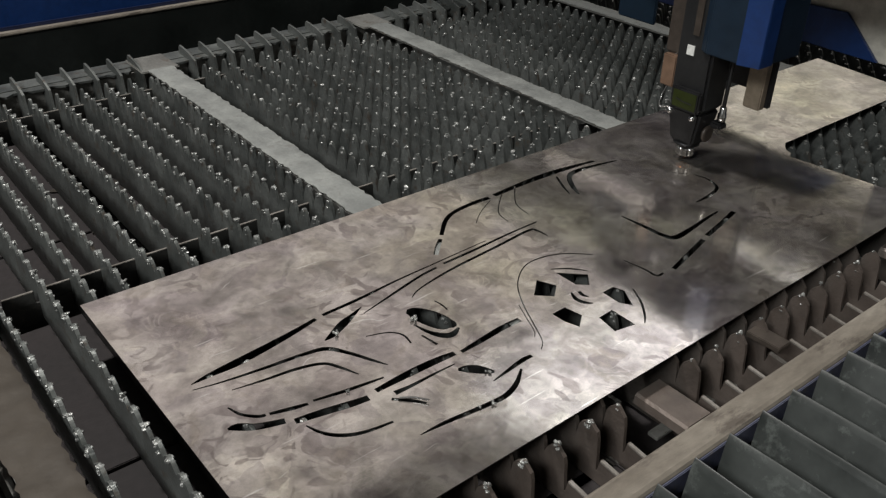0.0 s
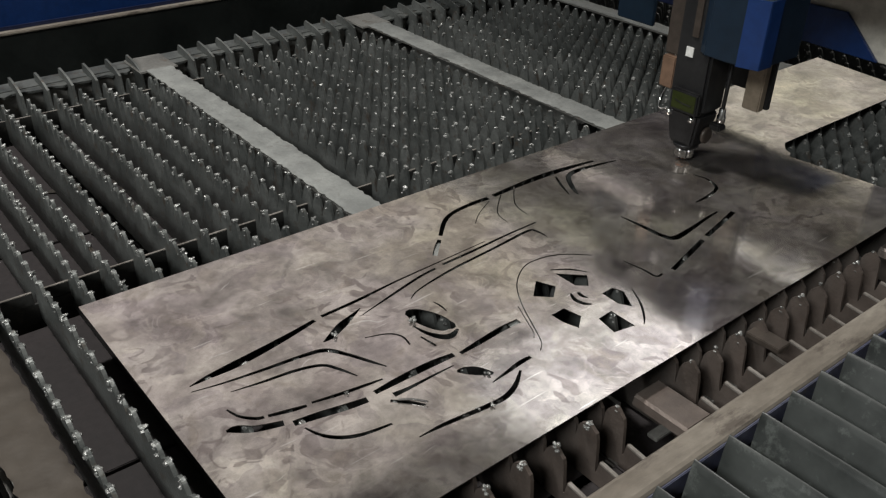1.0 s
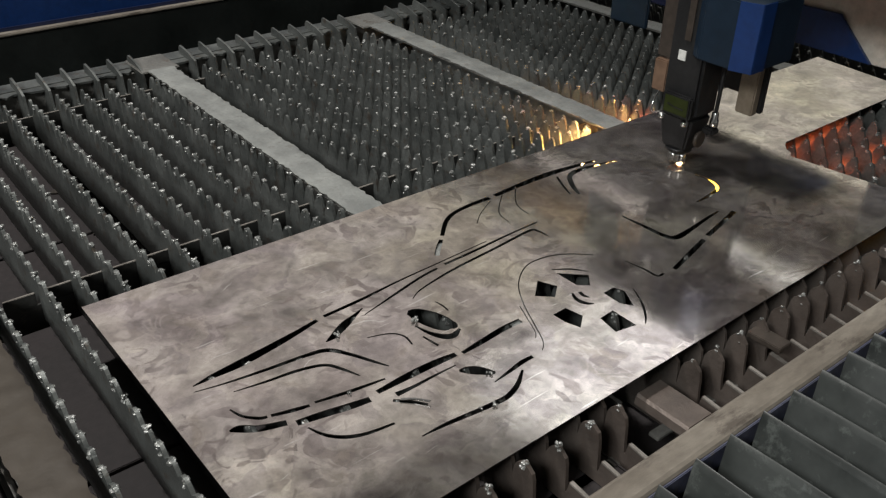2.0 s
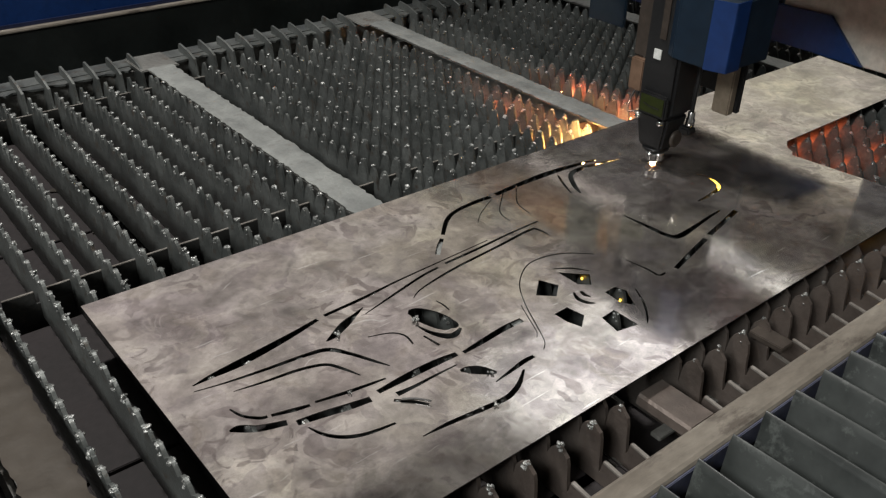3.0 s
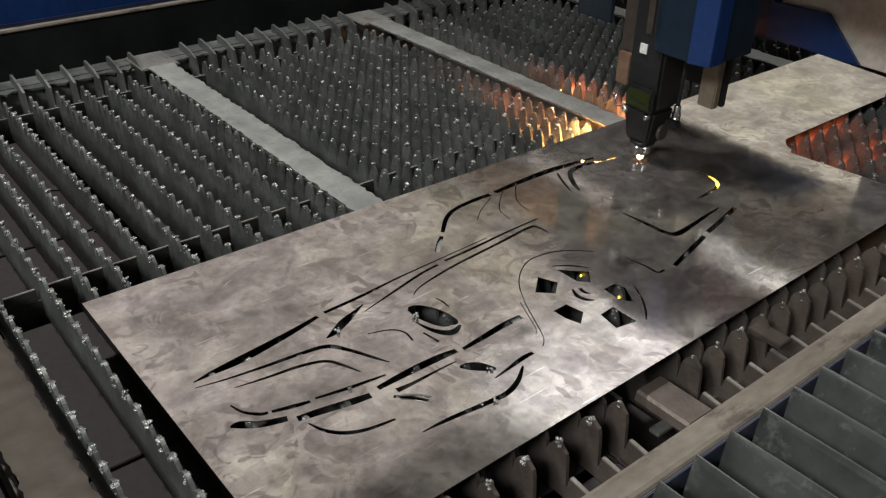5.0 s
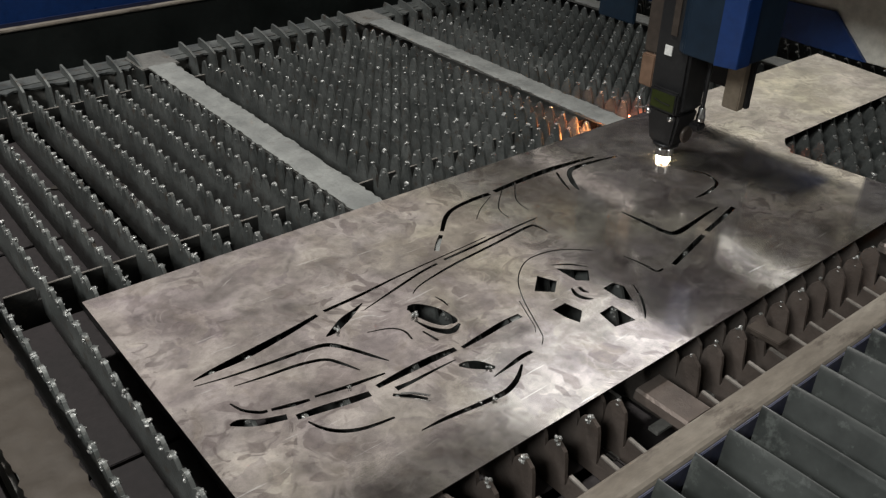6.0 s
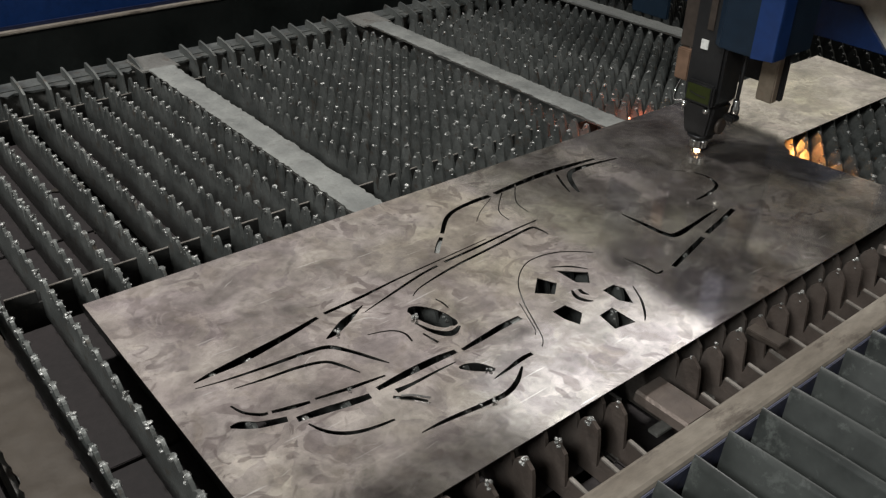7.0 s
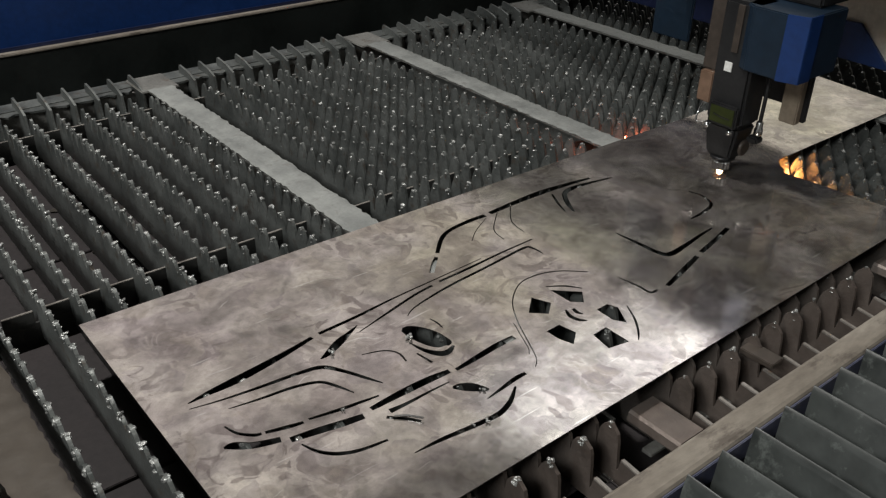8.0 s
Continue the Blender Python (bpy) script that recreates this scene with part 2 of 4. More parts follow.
# ---- building helpers ----
def part(name, bm, material, parent=None, label=""):
    """Links a bmesh as one mesh object, under a thing if one is given."""
    me = bpy.data.meshes.new(name)
    bm.normal_update()
    bm.to_mesh(me)
    bm.free()
    me.materials.append(material)
    ob = new(name, me)
    if parent:
        ob.parent = parent
    if label:
        tagged(ob, label)
    return ob


def thing(name, label, category, group="", kind=""):
    return tagged(new(name), label, category, group, kind)


def box(x0, x1, y0, y1, z0, z1, bevel=0.0, bm=None, segments=2):
    bm = bm or bmesh.new()
    made = bmesh.ops.create_cube(bm, size=1.0)["verts"]
    for v in made:
        v.co = Vector(((x0 + x1) / 2 + v.co.x * (x1 - x0), (y0 + y1) / 2 + v.co.y * (y1 - y0), (z0 + z1) / 2 + v.co.z * (z1 - z0)))
    if bevel:
        edges = list({e for v in made for e in v.link_edges})
        bmesh.ops.bevel(bm, geom=edges, offset=bevel, segments=segments, affect="EDGES")
    return bm


def turned(profile, x=0, y=0, sides=24, bm=None, flutes=0.0):
    """A solid of revolution about z from (radius, height) pairs."""
    bm = bm or bmesh.new()
    rings = []
    for r, z in profile:
        ring = []
        for i in range(sides):
            a = 2 * math.pi * i / sides
            rr = r * (1 - flutes * (i % 2))
            ring.append(bm.verts.new((x + rr * math.cos(a), y + rr * math.sin(a), z)))
        rings.append(ring)
    for a, b in zip(rings, rings[1:]):
        for i in range(sides):
            f = bm.faces.new((a[i], a[(i + 1) % sides], b[(i + 1) % sides], b[i]))
            f.smooth = flutes == 0
    bm.faces.new(rings[0][::-1])
    bm.faces.new(rings[-1])
    return bm


def prism(outline, axis, a, b, bevel=0.0):
    """An outline of (u, v) pairs, extruded along axis from a to b."""
    bm = bmesh.new()
    def at(u, v, w):
        return {"x": (w, u, v), "y": (u, w, v), "z": (u, v, w)}[axis]
    low = [bm.verts.new(at(u, v, a)) for u, v in outline]
    high = [bm.verts.new(at(u, v, b)) for u, v in outline]
    n = len(outline)
    bm.faces.new(low[::-1])
    bm.faces.new(high)
    for i in range(n):
        bm.faces.new((low[i], low[(i + 1) % n], high[(i + 1) % n], high[i]))
    bmesh.ops.recalc_face_normals(bm, faces=bm.faces)
    if bevel:
        bmesh.ops.bevel(bm, geom=list(bm.edges), offset=bevel, segments=2, affect="EDGES")
    return bm


def tube(points, radius, sides=8, bm=None):
    """A round hose along smooth points."""
    bm = bm or bmesh.new()
    pts = smooth([Vector(p) for p in points], 6)
    rings = []
    for i, p in enumerate(pts):
        d = (pts[min(i + 1, len(pts) - 1)] - pts[max(i - 1, 0)]).normalized()
        u = d.orthogonal().normalized() if not rings else (last - d * last.dot(d)).normalized()
        last = u
        w = d.cross(u)
        rings.append([bm.verts.new(p + radius * (math.cos(2 * math.pi * k / sides) * u + math.sin(2 * math.pi * k / sides) * w)) for k in range(sides)])
    for a, b in zip(rings, rings[1:]):
        for k in range(sides):
            bm.faces.new((a[k], a[(k + 1) % sides], b[(k + 1) % sides], b[k])).smooth = True
    bm.faces.new(rings[0][::-1])
    bm.faces.new(rings[-1])
    return bm


def smooth(pts, steps):
    """A Catmull-Rom curve through the points."""
    out = []
    for i in range(len(pts) - 1):
        p0, p1, p2, p3 = pts[max(i - 1, 0)], pts[i], pts[i + 1], pts[min(i + 2, len(pts) - 1)]
        for s in range(steps):
            t = s / steps
            out.append(0.5 * (2 * p1 + (p2 - p0) * t + (2 * p0 - 5 * p1 + 4 * p2 - p3) * t * t + (3 * p1 - p0 - 3 * p2 + p3) * t ** 3))
    out.append(pts[-1].copy())
    return out


def structure(name, bm, material, label):
    return tagged(part(name, bm, material), label, name.split("_")[0], kind="structure")


# ---- the hall ----
structure("floor", box(-5, 8.5, -6, 8, -0.95, -0.85), CONCRETE, "grey concrete workshop floor under the machine")
structure("wall_north", box(-5, 8.5, 8, 8.2, -0.85, 4.6), PLASTER, "plain painted workshop wall")
structure("wall_south", box(-5, 8.5, -6.2, -6, -0.85, 4.6), PLASTER, "plain painted workshop wall")
structure("wall_west", box(-5.2, -5, -6.2, 8.2, -0.85, 4.6), PLASTER, "plain painted workshop wall")
structure("wall_east", box(8.5, 8.7, -6.2, 8.2, -0.85, 4.6), PLASTER, "plain painted workshop wall")
structure("ceiling", box(-5.2, 8.7, -6.2, 8.2, 4.6, 4.8), PLASTER, "plain painted workshop ceiling")



def added_fixture(eye, target, sx, sy):
    """An added, unseen housing behind an area lamp, hung from the ceiling on two rods."""
    ob = thing("unseen_lamp", "white flat lamp housing added out of view under the ceiling", "lamp", "hall lamps")
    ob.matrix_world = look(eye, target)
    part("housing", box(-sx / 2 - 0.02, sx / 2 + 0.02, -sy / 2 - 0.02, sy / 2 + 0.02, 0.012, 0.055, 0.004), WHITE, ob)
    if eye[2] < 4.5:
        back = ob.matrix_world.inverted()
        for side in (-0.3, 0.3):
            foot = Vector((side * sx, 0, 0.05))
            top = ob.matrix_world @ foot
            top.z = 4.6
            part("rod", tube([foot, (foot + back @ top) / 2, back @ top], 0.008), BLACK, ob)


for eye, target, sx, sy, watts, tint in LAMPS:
    added_fixture(eye, target, sx, sy)

# ---- the cutting bed ----
NEAR, FAR = -0.5985, 0.885
BARS = (-0.128, 0.4475, 1.018, 1.59, 2.165)
PITCH = 0.0318


def slat_profile(rng, deep_far, deep_near):
    """Height of the slat's upper edge along y: a low near end, worn teeth, a gap and the far tab."""
    pts = [(NEAR, -0.049), (-0.5640, -0.045), (-0.5614, -0.062), (-0.5598, -0.062)]
    y = -0.558
    while y < 0.765:
        worn, lean = rng.uniform(-0.0006, 0.0) if rng.random() < 0.7 else rng.uniform(-0.007, -0.001), rng.uniform(-0.10, 0.10)
        k = min(max((y + 0.1) / 0.8, 0), 1)
        deep = (deep_near + (deep_far - deep_near) * k) * rng.uniform(0.88, 1.08)
        for u in (-0.97, -0.9, -0.76, -0.58, -0.4, -0.24, -0.1, 0.05, 0.2, 0.36, 0.54, 0.72, 0.88):
            drop = abs(u - lean * (1 - abs(u))) ** 2.1
            if y < -0.50:  # the hardly burnt teeth at the near end keep their straight flanks
                drop = 0.42 * abs(u) if abs(u) < 0.86 else 0.36 + 0.64 * (abs(u) - 0.86) / 0.11
            pts.append((y + PITCH * (0.5 + u / 2), -0.0024 + worn - deep * drop + rng.uniform(-0.0005, 0.0)))
        y += PITCH
    return pts + [(0.786, -0.046), (0.800, -0.046), (0.806, -0.010), (0.835, 0.000), (0.862, 0.004), (FAR - 0.004, 0.006), (FAR, -0.001)]


def slat_mesh(rng, deep_far=0.042, deep_near=0.042, thick=0.0048, low=-0.125):
    pts = slat_profile(rng, deep_far, deep_near)
    verts, faces = [], []
    for y, z in pts:
        verts += [(-thick / 2, y, low), (-thick / 2, y, z), (thick / 2, y, z), (thick / 2, y, low)]
    for i in range(len(pts) - 1):
        a, b = 4 * i, 4 * i + 4
        faces += [(a, a + 1, b + 1, b), (a + 1, a + 2, b + 2, b + 1), (a + 2, a + 3, b + 3, b + 2)]
    n = 4 * (len(pts) - 1)
    faces += [(0, 3, 2, 1), (n, n + 1, n + 2, n + 3)]
    me = bpy.data.meshes.new("support_slat")
    me.from_pydata(verts, [], faces)
    me.materials.append(SLAT)
    return me


def slag_mesh(rng, amount):
    """Frozen droplets on the tips and flanks of the teeth."""
    bm = bmesh.new()
    y = -0.558 + PITCH / 2
    while y < 0.76:
        lumps = [(0.0, 0.0, rng.uniform(0.0030, 0.0047)), (rng.uniform(-0.002, 0.002), 0.002, rng.uniform(0.0018, 0.0034))]
        crusted = rng.random() < 0.6
        for _ in range(3 + int(rng.random() < amount) + ((6 if crusted else 3) if amount > 0.8 else 0)):
            lumps.append((rng.choice((-0.0030, -0.0026, 0.0026)), rng.random() ** 2 * (0.012 if amount > 0.8 else 0.016), rng.uniform(0.0012, 0.0034)))
        for x, down, r in lumps:
            if rng.random() > amount:
                continue
            c = Vector((x, y + rng.uniform(-0.4, 0.4) * (down + 0.004), min(-0.0034 - down, -0.0026 - r * 0.8)))
            made = bmesh.ops.create_icosphere(bm, subdivisions=1, radius=r)["verts"]
            s = Vector((rng.uniform(0.85, 1.1), rng.uniform(0.8, 1.4), rng.uniform(0.6, 0.95)))
            for v in made:
                v.co = c + Vector((v.co.x * s.x, v.co.y * s.y, v.co.z * s.z)) * rng.uniform(0.68, 1.15)
        y += PITCH
    me = bpy.data.meshes.new("slag")
    bm.to_mesh(me)
    bm.free()
    me.materials.append(SLAG)
    return me


rng = random.Random(7)
SLATS = [slat_mesh(rng) for _ in range(5)]
WORN = [slat_mesh(rng, 0.034, 0.011, low=-0.079) for _ in range(5)]
MID = [slat_mesh(rng, 0.043, 0.030, low=-0.079) for _ in range(5)]
SLAGS = [slag_mesh(rng, a) for a in (0.78, 0.72, 0.68, 0.92, 0.88)]


edge_bm = box(-0.0026, 0.0026, NEAR, -0.5645, -0.0475, -0.0448, 0.0004)
for v in edge_bm.verts:
    v.co.z -= 0.004 * (-0.5645 - v.co.y) / 0.034
EDGE = bpy.data.meshes.new("worn_edge")
edge_bm.to_mesh(EDGE)
edge_bm.free()
EDGE.materials.append(WORNLIT)


def support_slat(x, i, heavy=False, skew=0.0, meshes=None):
    ob = tagged(new("support_slat", (meshes or (WORN if heavy else SLATS))[i % 5]), "scorched steel slat with %s, tips crusted with slag" % ("burnt-down teeth" if heavy else "tall sawteeth"),
                "support slat", "sawtooth slats of the cutting bed")
    ob.location = (x, 0, 0)
    ob.rotation_euler = (0, 0, skew + rng.uniform(-0.0012, 0.0012))
    drops = new("slag", SLAGS[3 + i % 2] if heavy else SLAGS[i % 3])
    drops.parent = ob
    edge = new("worn_edge", EDGE)
    edge.parent = ob
    tagged(edge, "bare worn lower end of the edge")
    tagged(drops, "lumpy grey frozen slag droplets", kind="stuff")


count = 0
for k in range(11):
    support_slat(0.4164 - 0.0497 * k - (0.004 if k == 0 else 0) + (0.011 if k == 9 else 0.006 if k == 8 else 0), count, k > 0, meshes=MID if 0 < k < 5 else None)
    count += 1
for first in (0.537, 1.1075, 1.68):
    for k in range(10):
        support_slat(first + 0.0474 * k + 0.004, count, skew=0.010)
        count += 1
for k in range(4):
    support_slat(-0.19 - 0.0509 * k, count, True)
    count += 1


def bed_bar(x, half=0.028):
    """A flat cross member between the slats, its top rough with spatter."""
    ob = thing("bed_bar", "%s flat steel bar of the bed, rough with spatter" % ("dusty brown" if x < 0 else "grey"), "bed bar", "flat bars of the cutting bed")
    ob.location = (x, 0, 0)
    bm = bmesh.new()
    r = random.Random(int(x * 1000) + 5000)
    rust = x < 0
    ny, nx = 150, 8
    grid = []
    for j in range(ny + 1):
        y = -0.50 + (0.792 + 0.50) * j / ny
        row = []
        for i in range(nx + 1):
            u = -half + 2 * half * i / nx
            edge = 0.0024 * r.uniform(-1, 1) if i in (0, nx) else 0
            z = -0.0042 + 0.0016 * noise.noise((u * 60, y * 40, x)) + 0.0008 * noise.noise((u * 170, y * 150, x + 3)) + (-0.0015 if i in (0, nx) else 0.0004 * r.uniform(-1, 1))
            row.append(bm.verts.new((u + edge, y, z)))
        grid.append(row)
    for j in range(ny):
        for i in range(nx):
            bm.faces.new((grid[j][i], grid[j][i + 1], grid[j + 1][i + 1], grid[j + 1][i])).smooth = True
    part("top_plate", bm, DUSTY if rust else BAR, ob, "spatter-roughened top")
    for side in (-1, 1):
        part("web", box(side * (half - 0.003) - 0.003, side * (half - 0.003) + 0.003, -0.50, 0.79, -0.13, -0.062), FRAME, ob)
    part("plate_core", box(-half + 0.002, half - 0.002, -0.50, 0.79, -0.011, -0.0072), FRAME, ob)
    part("end_ledge", prism([(0.018, -0.043), (0.020, -0.0325), (0.0235, -0.0295), (0.064, -0.0295), (0.066, -0.0325), (0.066, -0.036), (0.027, -0.036), (0.024, -0.043)], "y", -0.5985, -0.523), SLAT, ob, "folded end plate of the bar")


for x in BARS:
    bed_bar(x)


tab_bm = box(-0.021, 0.021, -0.002, 0.002, -0.0199, 0.0, 0.0006)
TAB = bpy.data.meshes.new("tab")
tab_bm.to_mesh(TAB)
tab_bm.free()
TAB.materials.append(SHADESTEEL)
TAB.materials.append(WORNLIT)
# Light painted by face: tops pale as lit, the rest dark as shaded.
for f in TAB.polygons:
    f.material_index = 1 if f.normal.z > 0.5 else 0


def cross_support(y, x0, x1, top, depth=0.07):
    """A notched plate under the slats: a strip with upright tabs between the slots."""
    ob = thing("cross_support", "slotted grey steel strip across the slats", "cross support", "slotted cross strips of the bed")
    part("strip", box(x0, x1, y - 0.002, y + 0.002, top - depth, top - 0.02), SHADESTEEL, ob)
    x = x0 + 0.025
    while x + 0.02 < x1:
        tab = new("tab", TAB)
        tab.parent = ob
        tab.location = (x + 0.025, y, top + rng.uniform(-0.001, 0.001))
        x += 0.05


for y, top in ((0.125, -0.034), (0.762, -0.036)):
    for a, b in zip((-0.6,) + BARS, BARS):
        cross_support(y, a + 0.03, b - 0.03, top)
for a, b in zip(BARS, BARS[1:]):
    ob = part("end_support", box(a + 0.03, b - 0.03, -0.558, -0.543, -0.086, -0.080, 0.001), FRAME)
    tagged(ob, "flat steel strip under the slat ends", "end support", "strips under the slat ends")

clip = part("clip_plate", box(0.668, 0.694, -0.585, -0.536, -0.026, -0.018, 0.001), UMBER)
tagged(clip, "small grey clip plate bridging two slat ends", "clip plate")

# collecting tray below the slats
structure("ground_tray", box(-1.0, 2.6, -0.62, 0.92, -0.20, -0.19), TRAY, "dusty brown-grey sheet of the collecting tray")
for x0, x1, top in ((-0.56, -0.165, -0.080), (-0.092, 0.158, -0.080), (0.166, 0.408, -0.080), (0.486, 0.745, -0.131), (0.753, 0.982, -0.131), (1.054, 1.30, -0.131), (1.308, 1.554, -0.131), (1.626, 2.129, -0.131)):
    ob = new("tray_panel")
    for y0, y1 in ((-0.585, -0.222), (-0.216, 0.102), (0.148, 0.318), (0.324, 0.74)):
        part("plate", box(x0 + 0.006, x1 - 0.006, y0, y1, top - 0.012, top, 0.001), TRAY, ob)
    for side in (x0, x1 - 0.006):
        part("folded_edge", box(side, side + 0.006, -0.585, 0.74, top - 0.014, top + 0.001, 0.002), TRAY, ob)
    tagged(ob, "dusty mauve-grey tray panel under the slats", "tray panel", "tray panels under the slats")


def dross(x, y, size, seed):
    """A dark flat flake laid on the tray in place of a hole in it."""
    r = random.Random(seed)
    ring = [(size * r.uniform(0.6, 1.2) * math.cos(a * 0.7), size * r.uniform(0.35, 0.8) * math.sin(a * 0.7)) for a in range(9)]
    ob = part("dross_flake", prism(ring, "z", 0.0, 0.003), BURNT)
    ob.location = (x, y, -0.080)
    tagged(ob, "dark flat flake standing for a hole in the dusty tray", "dross", "dross flakes on the tray")


for i, (x, y, size) in enumerate(((0.177, 0.528, 0.013), (0.179, 0.497, 0.010), (0.223, 0.497, 0.014), (0.215, 0.436, 0.010), (0.118, 0.497, 0.012), (0.135, 0.463, 0.009), (0.129, 0.433, 0.008), (0.128, 0.404, 0.012), (0.124, 0.312, 0.009), (0.216, 0.469, 0.010))):
    dross(x, y, size, 60 + i)

# Unseen closed cabinet, added to hold in the light of the waiting sparks.
base = tagged(new("added_base"), "unseen blue steel cabinet added under the bed to enclose waiting sparks", "machine base")
for x0, x1, y0, y1 in ((-1.0, -0.98, -0.6, 0.88), (2.58, 2.6, -0.6, 0.88), (-1.0, 2.6, -0.62, -0.601), (-1.0, 2.6, 0.881, 0.896)):
    part("side", box(x0, x1, y0, y1, -0.83, -0.2005), BLUE, base)
part("bottom", box(-1.0, 2.6, -0.62, 0.896, -0.85, -0.8305), NAVY, base)

# far edge of the bed
far_frame = thing("far_bed_frame", "grey steel channel that carries the slat ends", "bed frame")
part("flange", box(-1.0, 2.6, 0.856, 0.905, -0.024, -0.014, 0.002), SLAT, far_frame)
lip_rng = random.Random(12)
for a, b in zip((-1.0,) + BARS, BARS):
    ring, x = [(a + 0.048, 0.8555)], a + 0.048
    while x < b - 0.044:
        ring.append((x, 0.836 + lip_rng.uniform(-0.007, 0.007)))
        x += lip_rng.uniform(0.006, 0.020)
    part("worn_lip", prism(ring + [(b - 0.044, 0.8555)], "z", -0.020, -0.0155), SLAT, far_frame, "ragged front lip of the channel")
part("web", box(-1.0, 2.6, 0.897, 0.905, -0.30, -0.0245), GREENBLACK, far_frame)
part("inner_web", box(-1.0, 2.6, 0.848, 0.8555, -0.12, -0.0245), FRAME, far_frame, "grey plate behind the slat ends")
for x in BARS:
    part("corner_plate", box(x - 0.040, x + 0.045, 0.795, 0.895, -0.0138, -0.009, 0.002), FRAME, far_frame, "grey cover plate over a bar end")

far_rail = thing("far_machine_rail", "dark rail beam with a pale edge and a blue panel above", "machine rail")
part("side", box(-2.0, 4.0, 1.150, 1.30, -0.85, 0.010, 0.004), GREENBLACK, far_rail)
part("edge_strip", box(-2.0, 4.0, 1.143, 1.30, 0.0102, 0.017, 0.002), RAIL, far_rail, "pale worn edge strip")
part("blue_panel", box(-2.0, 4.0, 1.165, 1.32, 0.0172, 0.25, 0.006), BLUE, far_rail, "glossy blue enamelled side panel")
# Solid navy strip that paints the shadow line below the blue panel.
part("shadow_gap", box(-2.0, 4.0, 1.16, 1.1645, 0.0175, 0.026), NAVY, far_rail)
# Dark sheet added so that the gap behind the bed reads as shade.
structure("trim_well", box(-2.0, 4.0, 0.906, 1.149, -0.52, -0.50), GREENBLACK, "dark sheet added as the shade in the gap behind the bed")

# near edge of the bed
near_rail = thing("near_bed_rail", "worn grey-brown steel rail along the bed with a blue side", "bed rail")
rail_bm = prism([(-0.5995, -0.0645), (-0.5995, -0.0295), (-0.6012, -0.0275), (-0.6040, -0.0268), (-0.6270, -0.0300), (-0.6315, -0.0320), (-0.6338, -0.0350), (-0.6345, -0.0390), (-0.6345, -0.0645)], "x", -1.0, 3.2)
part("rail_top", rail_bm, RAIL, near_rail)
part("rail_web", box(-1.0, 3.2, -0.612, -0.6035, -0.30, -0.0645), FRAME, near_rail)
part("blue_side", box(-1.0, 3.2, -0.6375, -0.6346, -0.066, -0.0345, 0.001), DUSKBLUE, near_rail, "blue painted side of the rail")
# Black face that paints the shade in the gap towards the bellows.
part("lower_side", box(-1.0, 3.2, -0.634, -0.6125, -0.30, -0.0665), BLACK, near_rail)


near_guide = part("near_guide_rail", box(-1.2, 3.4, -1.29, -1.131, -0.85, -0.142, 0.004), BLUE)
tagged(near_guide, "blue painted guide beam along the near side", "guide rail")


def bellows_cover():
    """Pleated guard over the near linear axis: one fold after the other."""
    ob = thing("bellows_cover", "dark grey-green pleated vinyl bellows beside the bed rail", "bellows")
    pitch = 0.0622
    section = [(0.0, -0.0940), (0.007, -0.0905), (0.016, -0.0800), (0.028, -0.0640), (0.041, -0.0450), (0.052, -0.0280), (0.0572, -0.0205), (0.0588, -0.0200), (0.0600, -0.0240), (0.0605, -0.0570), (0.0615, -0.0900)]
    shared = []
    for v in range(4):
        bm = bmesh.new()
        ys = [-0.6385, -0.641, -0.648, -0.665, -0.69, -0.73, -0.79, -0.86, -0.93, -1.0, -1.06, -1.12]
        for piece in (section[:8], section[7:]):
            slope = piece[0][0] == 0.0
            rows = []
            for j, y in enumerate(ys):
                sag = 0.006 * noise.noise((y * 9, v * 3.1, 0)) - 0.004 * abs(math.sin((y + 0.67) * 7))
                tuck = (0.018 - 0.002 * j) * (j < 9)
                rows.append([bm.verts.new((x + 0.003 * noise.noise((y * 7, v, 0.4)), y - tuck * max(0, (-0.024 - z) / 0.07), z + (sag * math.sin(math.pi * min(1, x / 0.0572)) if slope else 0)))
                             for x, z in piece])
            for a, b in zip(rows, rows[1:]):
                for i in range(len(piece) - 1):
                    bm.faces.new((a[i], b[i], b[i + 1], a[i + 1])).smooth = slope
        me = bpy.data.meshes.new("fold")
        bm.to_mesh(me)
        bm.free()
        me.materials.append(VINYL)
        shared.append(me)
    for k in range(-12, 26):
        f = new("fold", shared[k % 4])
        f.parent = ob
        f.location = (0.549 - 0.0535 + k * pitch, 0, 0)
    part("base_strip", box(-0.6, 2.4, -1.1305, -0.636, -0.16, -0.0948), BLACK, ob)
    return ob


bellows_cover()


# ---- the sheet ----
def stroke(*rows):
    """Outline of a cut stroke: centre line (x, y) and width in millimetres."""
    pts = smooth([Vector((x, y, w / 2000)) for x, y, w in rows], 5)
    left, right = [], []
    for i, p in enumerate(pts):
        d = (pts[min(i + 1, len(pts) - 1)] - pts[max(i - 1, 0)]).to_2d().normalized()
        n, w = Vector((-d.y, d.x)), max(p.z, 0.0005)
        left.append(p.to_2d() + n * w)
        right.append(p.to_2d() - n * w)
    return left + right[::-1]


def panel(*corners):
    return [Vector(c) for c in corners]


